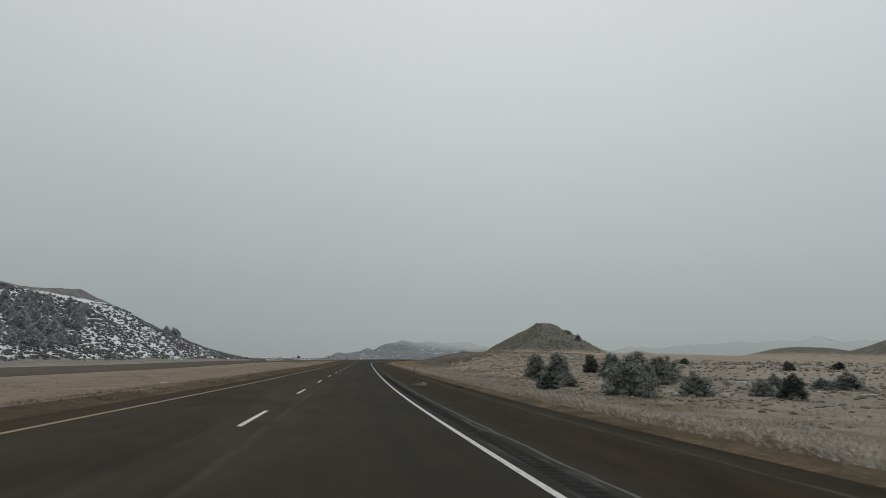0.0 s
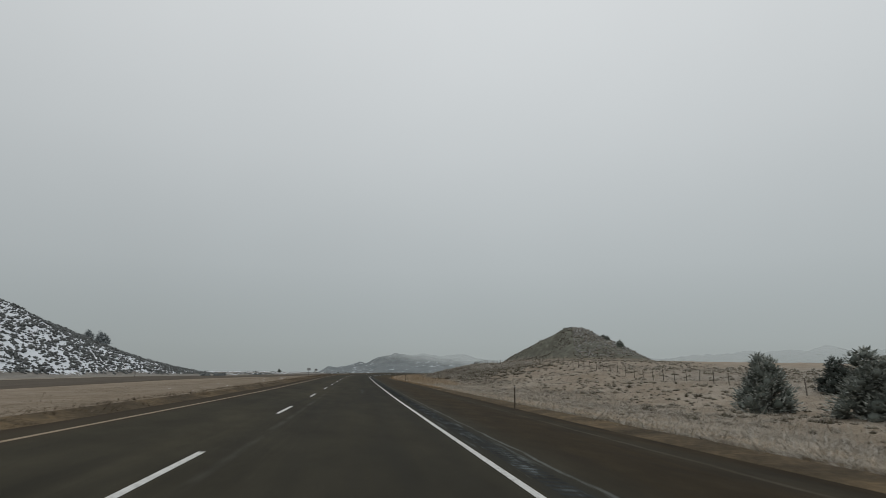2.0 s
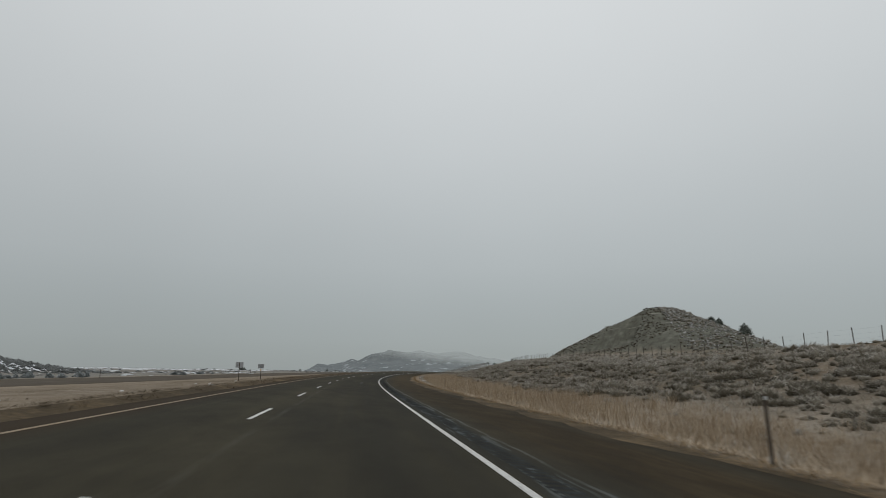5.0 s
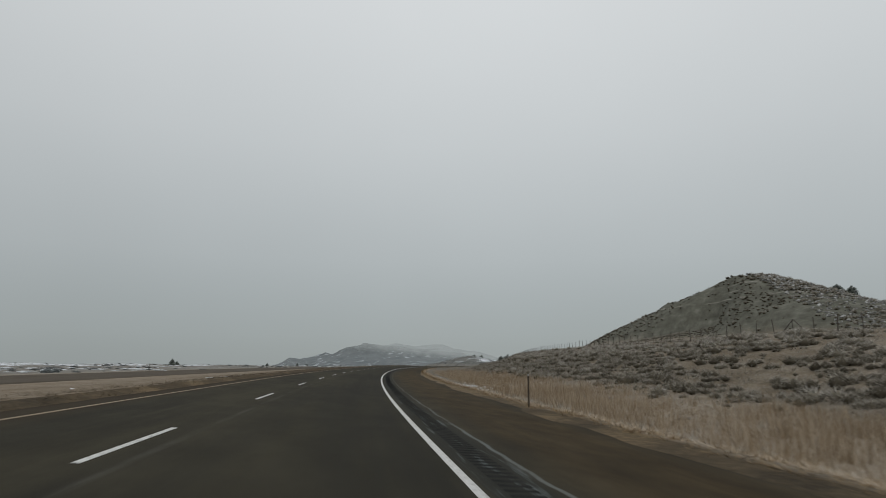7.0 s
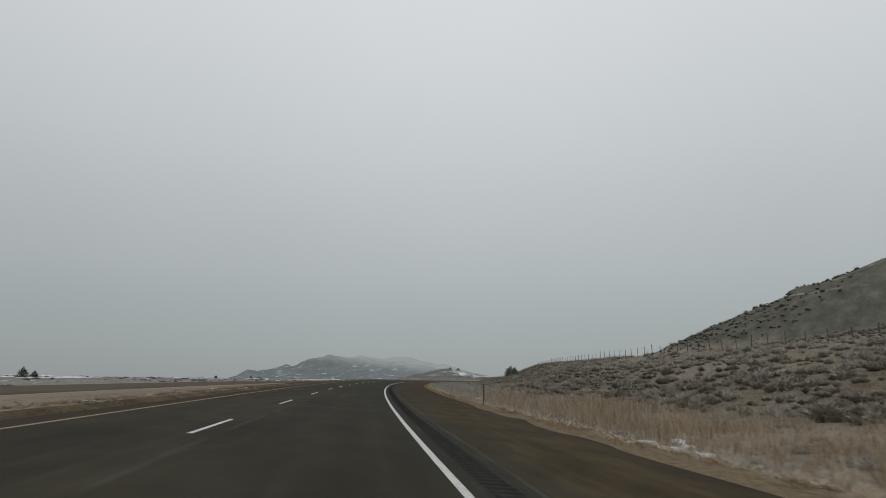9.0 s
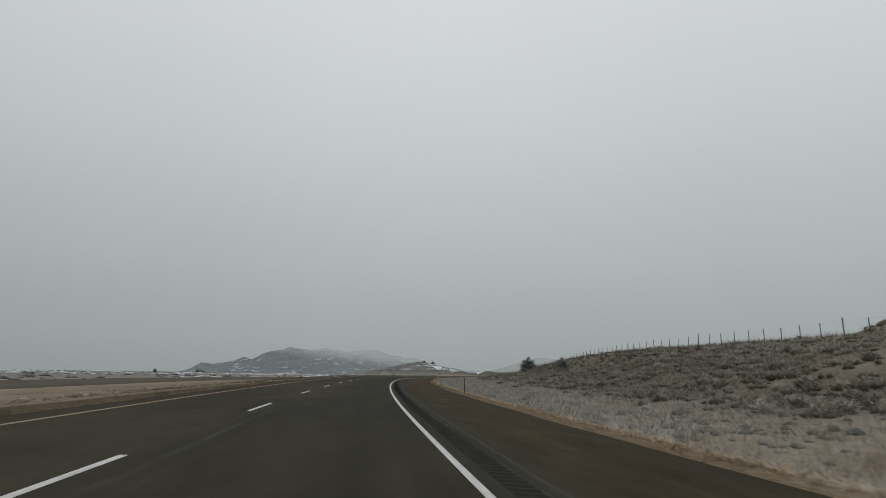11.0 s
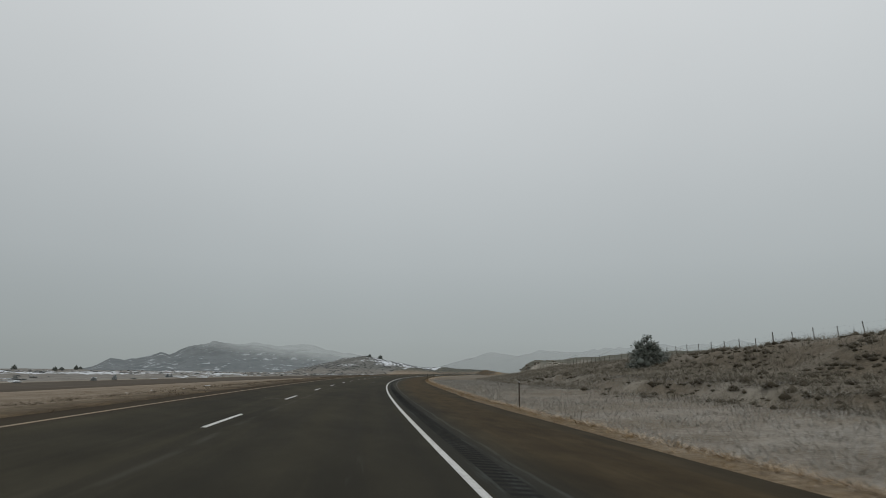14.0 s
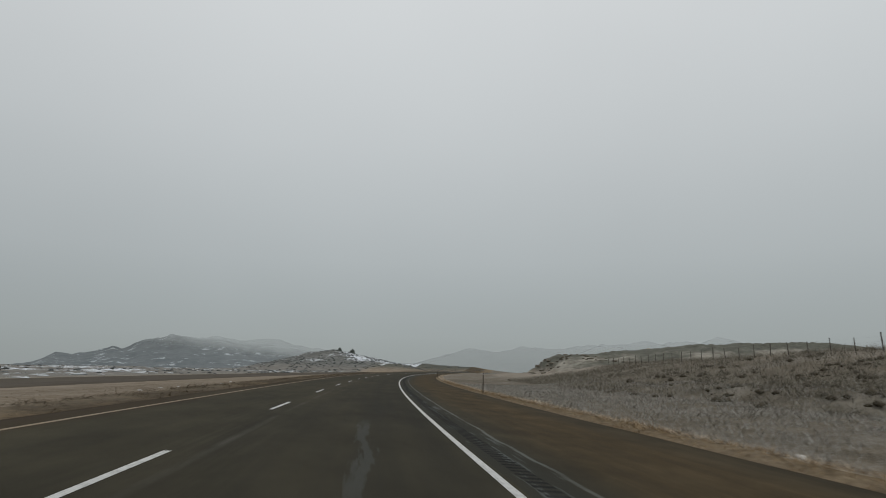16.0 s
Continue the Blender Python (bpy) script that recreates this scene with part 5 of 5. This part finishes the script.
# ---- fence, posts, signs ----
def wood_material():
    m = Nodes("weathered_wood")
    n = m.noise(m.coords((8, 8, 1)), 4.0, 6)
    return m.finish(m.ramp(n, (0.3, (0.045, 0.038, 0.032)), (0.7, (0.13, 0.115, 0.10))), 0.9, n, 0.5, 0.01)


def steel_material(name, a, b, rough=0.6, metal=0.5):
    m = Nodes(name)
    n = m.noise(m.coords(), 14.0, 5)
    m.bsdf.inputs["Metallic"].default_value = metal
    return m.finish(m.ramp(n, (0.35, a), (0.7, b)), rough)


WOOD = wood_material()
RUST = steel_material("rusted_steel", (0.050, 0.041, 0.034), (0.095, 0.077, 0.062), 0.75, 0.2)
WIRE = steel_material("dull_wire", (0.12, 0.12, 0.12), (0.2, 0.2, 0.2), 0.5, 0.8)
ZINC = steel_material("grey_zinc", (0.25, 0.26, 0.27), (0.36, 0.37, 0.38), 0.45, 0.6)
REFLECTOR = Nodes("white_reflector").finish((0.40, 0.40, 0.39), 0.3)


def box(bm, x0, y0, z0, x1, y1, z1, bevel=0.0):
    made = bmesh.ops.create_cube(bm, size=1.0)["verts"]
    for w in made:
        w.co = Vector((x0 + (w.co.x + 0.5) * (x1 - x0), y0 + (w.co.y + 0.5) * (y1 - y0), z0 + (w.co.z + 0.5) * (z1 - z0)))
    if bevel:
        bmesh.ops.bevel(bm, geom=list({e for w in made for e in w.link_edges}), offset=bevel, segments=1, affect="EDGES")


def fence_line(s):
    """Distance of the fence from the edge line."""
    return np.interp(s, (520, 600), (40.0, 38.3))


def build_fence(name, s_list, label):
    fence = thing(name, label, "fence")
    rng = random.Random(9)
    shapes = []
    for kind in range(3):
        bm = bmesh.new()
        rad, top = (0.040, 1.34 if kind == 1 else 1.44) if kind else (0.052, 1.60)
        limb(bm, (0, 0, -0.4), (0, 0, top), rad * 1.1, rad, 7)
        me = bpy.data.meshes.new("post")
        bm.to_mesh(me)
        bm.free()
        me.materials.append(WOOD)
        shapes.append(me)
    tops = []
    for k, s in enumerate(s_list):
        p = on_road(s, fence_line(s))
        z = float(ground_z(p[0], p[1])[0])
        ob = new("post", shapes[0 if k % 9 == 0 else 1 + k % 2])
        ob.parent = fence
        ob.matrix_basis = pose(p[0], p[1], z, rng.gauss(0, 2.2), rng.gauss(0, 2.2), rng.uniform(0, 360))
        tops.append(Vector((p[0], p[1], z)))
    for h in (0.45, 0.85, 1.25):
        bm = bmesh.new()
        for a, b in zip(tops, tops[1:]):
            limb(bm, a + Vector((0, 0, h)), b + Vector((0, 0, h)), 0.0025, 0.0025, 3)
        part("wire", bm, WIRE, fence, "thin fence wire")
    # a braced corner
    for s, way in ((537.8, 1.8), (537.8, -1.8), (320.7, 1.8), (320.7, -1.8)):
        a, b = on_road(s, fence_line(s)), on_road(s + way, fence_line(s + way))
        za, zb = float(ground_z(a[0], a[1])[0]), float(ground_z(b[0], b[1])[0])
        bm = bmesh.new()
        limb(bm, (a[0], a[1], za + 1.3), (b[0], b[1], zb + 0.05), 0.04, 0.035, 6)
        part("brace", bm, WOOD, fence, "slanting wooden brace")
    return fence


build_fence("wire_fence", np.arange(149.5, 690.0, 3.06), "wire fence with weathered posts along the bank")


def build_delineator():
    post = thing("delineator_post", "thin rusty steel roadside post with a pale reflector", "marker post", "marker posts along the shoulder")
    bm = bmesh.new()
    for x0, x1, y0, y1 in ((-0.028, 0.028, -0.004, 0.004), (-0.034, -0.028, -0.004, 0.024), (0.028, 0.034, -0.004, 0.024)):
        box(bm, x0, y0, -0.35, x1, y1, 1.42)
    part("channel", bm, RUST, post)
    bm = bmesh.new()
    bmesh.ops.create_cone(bm, cap_ends=True, segments=14, radius1=0.042, radius2=0.042, depth=0.02, matrix=pose(0, -0.016, 1.34, 90))
    part("reflector", bm, REFLECTOR, post, "pale round reflector")
    return post


def put_posts():
    proto = build_delineator()
    for k, s in enumerate((130, 209, 291, 374, 455, 536, 617, 698, 779)):
        p = on_road(s, 6.7 if s == 536 else 6.55 if s == 130 else 5.95 if s == 291 else 6.4 if s < 600 else 5.95)
        z = float(ground_z(p[0], p[1])[0])
        copy_thing(proto, pose(p[0], p[1], z, 0, (1.0, -1.2, 0.5)[k % 3], -math.degrees(np.interp(s, ALONG, HEADING))))
    for s in (213, 294, 375, 467, 548, 640):
        p = on_road(s, -42.0)
        z = float(ground_z(p[0], p[1])[0])
        tagged(copy_thing(proto, pose(p[0], p[1], z, 0, 0, 180)), "thin rusty post beside the far carriageway", "marker post", "marker posts of the far carriageway")
    for o in (*proto.children_recursive, proto):
        bpy.data.objects.remove(o)
    stake = thing("marker_stake", "short dark steel stake in tall grass", "marker post")
    p = on_road(272, 8.0)
    stake.matrix_basis = pose(p[0], p[1], float(ground_z(p[0], p[1])[0]), 0, 1.5, 0)
    bm = bmesh.new()
    box(bm, -0.028, -0.015, -0.3, 0.028, 0.015, 1.0, 0.005)
    part("stake", bm, RUST, stake)
    bm = bmesh.new()
    box(bm, -0.034, -0.02, 0.9, 0.034, 0.02, 1.02, 0.004)
    part("cap", bm, RUST, stake)


put_posts()


def build_sign(name, label, s, r, width, height, low, back, turn=0.0):
    """A roadside board on one post; back: the plain rear with stiffeners is seen."""
    sign = thing(name, label, "road sign")
    p = on_road(s, r)
    z = float(ground_z(p[0], p[1])[0])
    sign.matrix_basis = pose(p[0], p[1], z, 0, 0, turn - math.degrees(np.interp(s, ALONG, HEADING)))
    bm = bmesh.new()
    side = -0.035 if back else 0.035
    box(bm, -0.04, side - 0.03, -0.4, 0.04, side + 0.03, low + height * 0.98, 0.005)
    part("post", bm, RUST, sign, "dark steel sign post")
    bm = bmesh.new()
    box(bm, -width / 2, -0.004, low, width / 2, 0.004, low + height, 0.0)
    board = part("board", bm, ZINC, sign, "grey sheet-metal board")
    if back:
        for x in (-0.3, 0.3):
            bm = bmesh.new()
            box(bm, x * width - 0.02, -0.03, low + 0.04, x * width + 0.02, -0.005, low + height - 0.04)
            part("stiffener", bm, ZINC, board)
    else:
        for k, w in enumerate((0.8, 0.55, 0.7)):
            bm = bmesh.new()
            zz = low + height * (0.76 - 0.25 * k)
            box(bm, -width / 2 * w, -0.010, zz - 0.035, width / 2 * w, -0.0045, zz + 0.035)
            part("text_bar", bm, DARK_PAINT, board, "dark line of writing")
        bm = bmesh.new()
        box(bm, -0.07, -0.012, low - 0.34, 0.07, -0.004, low - 0.06, 0.003)
        part("marker_plate", bm, ORANGE_PAINT, sign, "small orange marker plate below the board")
    return sign


DARK_PAINT = Nodes("dark_paint").finish((0.07, 0.075, 0.08), 0.6)
ORANGE_PAINT = paint_material("faded_orange_paint", (0.50, 0.24, 0.06), 0.5)
build_sign("road_sign", "grey metal road sign seen from its plain back", 281, -18.5, 1.0, 0.70, 1.76, True)
build_sign("road_sign", "pale road sign with dark lines of writing on one post", 291, -17.7, 0.9, 0.64, 1.62, False)


# ---- rumble strip and litter ----
def build_rumble():
    s = np.arange(0.0, 700.0, 0.305)
    q = np.array(((0.34, 0), (0.76, 0), (0.76, 0.17), (0.34, 0.17)))
    co = on_road(s[:, None] + q[None, :, 1], 0 * s[:, None] + q[None, :, 0], 0.004).reshape(-1, 3)
    uv = np.stack([np.broadcast_to(q[None, :, 0], (len(s), 4)), s[:, None] + q[None, :, 1]], -1).reshape(-1, 2)
    m = Nodes("milled_asphalt")
    m.bsdf.inputs["Specular IOR Level"].default_value = 0.02
    n = m.noise(m.coords((1, 0.3, 1), uv=True), 3.0, 4)
    col = m.ramp(n, (0.3, (0.018, 0.0185, 0.0178)), (0.6, (0.027, 0.027, 0.0255)), (0.75, (0.05, 0.05, 0.049)))
    split = m.n.new("ShaderNodeSeparateXYZ")
    m.l.new(m.coords(uv=True), split.inputs[0])
    icy = m.ramp(m.math("DIVIDE", split.outputs[1], 700.0), (0.10, 0.0), (0.14, 0.85), (0.34, 0.85), (0.37, 0.0))
    mat = m.finish(m.mix(icy, col, m.ramp(n, (0.4, (0.030, 0.032, 0.032)), (0.56, (0.048, 0.054, 0.056)), (0.68, (0.15, 0.172, 0.182)))), 0.9)
    me = mesh_from("rumble_strip", co, np.arange(len(co)).reshape(-1, 4), mat, uv, smooth=False)
    tagged(new("rumble_strip", me), "milled rumble grooves beside the edge line", "road marking", kind="stuff")


build_rumble()


def lump(name, material, label, category, s, r, size, seed, turn=0.0):
    bm = bmesh.new()
    bmesh.ops.create_icosphere(bm, subdivisions=3, radius=1.0)
    rng = random.Random(seed)
    for w in bm.verts:
        n = noise.noise(w.co * 1.6 + Vector((seed, 0, 0))) * 0.42 + noise.noise(w.co * 4 + Vector((0, seed, 0))) * 0.26
        w.co *= 1 + n
        w.co = Vector((w.co.x * size[0], w.co.y * size[1], max(w.co.z, -0.55) * size[2] + 0.5 * size[2]))
    me = bpy.data.meshes.new(name)
    bm.to_mesh(me)
    bm.free()
    me.materials.append(material)
    ob = new(name, me)
    p = on_road(s, r)
    z = p[2] if r < 6.2 else float(ground_z(p[0], p[1])[0])
    ob.matrix_basis = pose(p[0], p[1], z, 0, 0, turn)
    return tagged(ob, label, category)


# tan lumps stand in for an animal carcass on the shoulder
CARCASS_TAN = paint_material("dirty_tan_carcass", (0.165, 0.148, 0.108), 0.75)
PAPER = paint_material("pale_litter", (0.62, 0.62, 0.60), 0.2)
RUBBER = Nodes("black_rubber").finish((0.018, 0.017, 0.016), 0.8)
lump("crumpled_bundle", CARCASS_TAN, "crumpled tan animal carcass lying on the shoulder", "litter", 75, 2.68, (0.40, 0.22, 0.16), 3, 8)
lump("torn_sack_end", CARCASS_TAN, "end of the tan carcass on the shoulder", "litter", 74.9, 2.12, (0.22, 0.10, 0.07), 5, 20)
lump("tyre_shred", RUBBER, "strip of torn black tyre at the grass edge", "litter", 77.5, 5.75, (0.42, 0.06, 0.03), 8, -35)
lump("paper_scrap", PAPER, "pale scrap of paper in roadside grass", "litter", 585, 7.6, (0.13, 0.10, 0.07), 9, 0)
lump("dirt_clod", RUBBER, "dark clod at the edge of the shoulder", "litter", 476, 5.6, (0.10, 0.08, 0.07), 10, 0)


def build_rocks():
    """Pale frosted boulders on the rough side of the butte."""
    rng = np.random.default_rng(17)
    v, f = ball(1)
    shapes = [(v * (1 + 0.16 * rng.normal(size=(len(v), 1))) * (1, rng.uniform(0.6, 0.9), rng.uniform(0.5, 0.7)), f) for _ in range(5)]
    n = 3000
    a, q = rng.uniform(-1.95, -0.1, n), rng.uniform(1, 48, n)
    x, y = 133 + np.cos(a) * q, 398 + np.sin(a) * q
    p = np.stack([x, y, ground_z(x, y)], -1)
    m = Nodes("frosted_rock")
    g = m.noise(m.coords(), 1.5, 5)
    mat = m.finish(m.ramp(g, (0.34, (0.085, 0.083, 0.075)), (0.5, (0.17, 0.167, 0.155)), (0.62, (0.42, 0.42, 0.41))), 0.9, g, 0.6, 0.1)
    scatter("butte_rocks", shapes, p, sized(n, rng, 0.40, 0.36, 0.42), mat, "frosted boulders on the flank of the butte", "rocks")
    q, s, r = spots(745, 930, 33, 62, 0.22, rng, lambda s, r, x, y: rng.uniform(size=len(s)) < np.clip(0.3 + 1.4 * relief(x, y, 12, 3, 95), 0, 1))
    m = Nodes("clay_clods")
    g = m.noise(m.coords(), 1.5, 5)
    mat = m.finish(m.ramp(g, (0.3, (0.085, 0.075, 0.058)), (0.6, (0.17, 0.152, 0.122)), (0.75, (0.30, 0.28, 0.235))), 0.95, g, 0.6, 0.1)
    scatter("bank_clods", shapes, q, sized(len(q), rng, 0.8, 0.45, 0.5), mat, "fallen clay clods on the eroded bank", "rocks")


build_rocks()
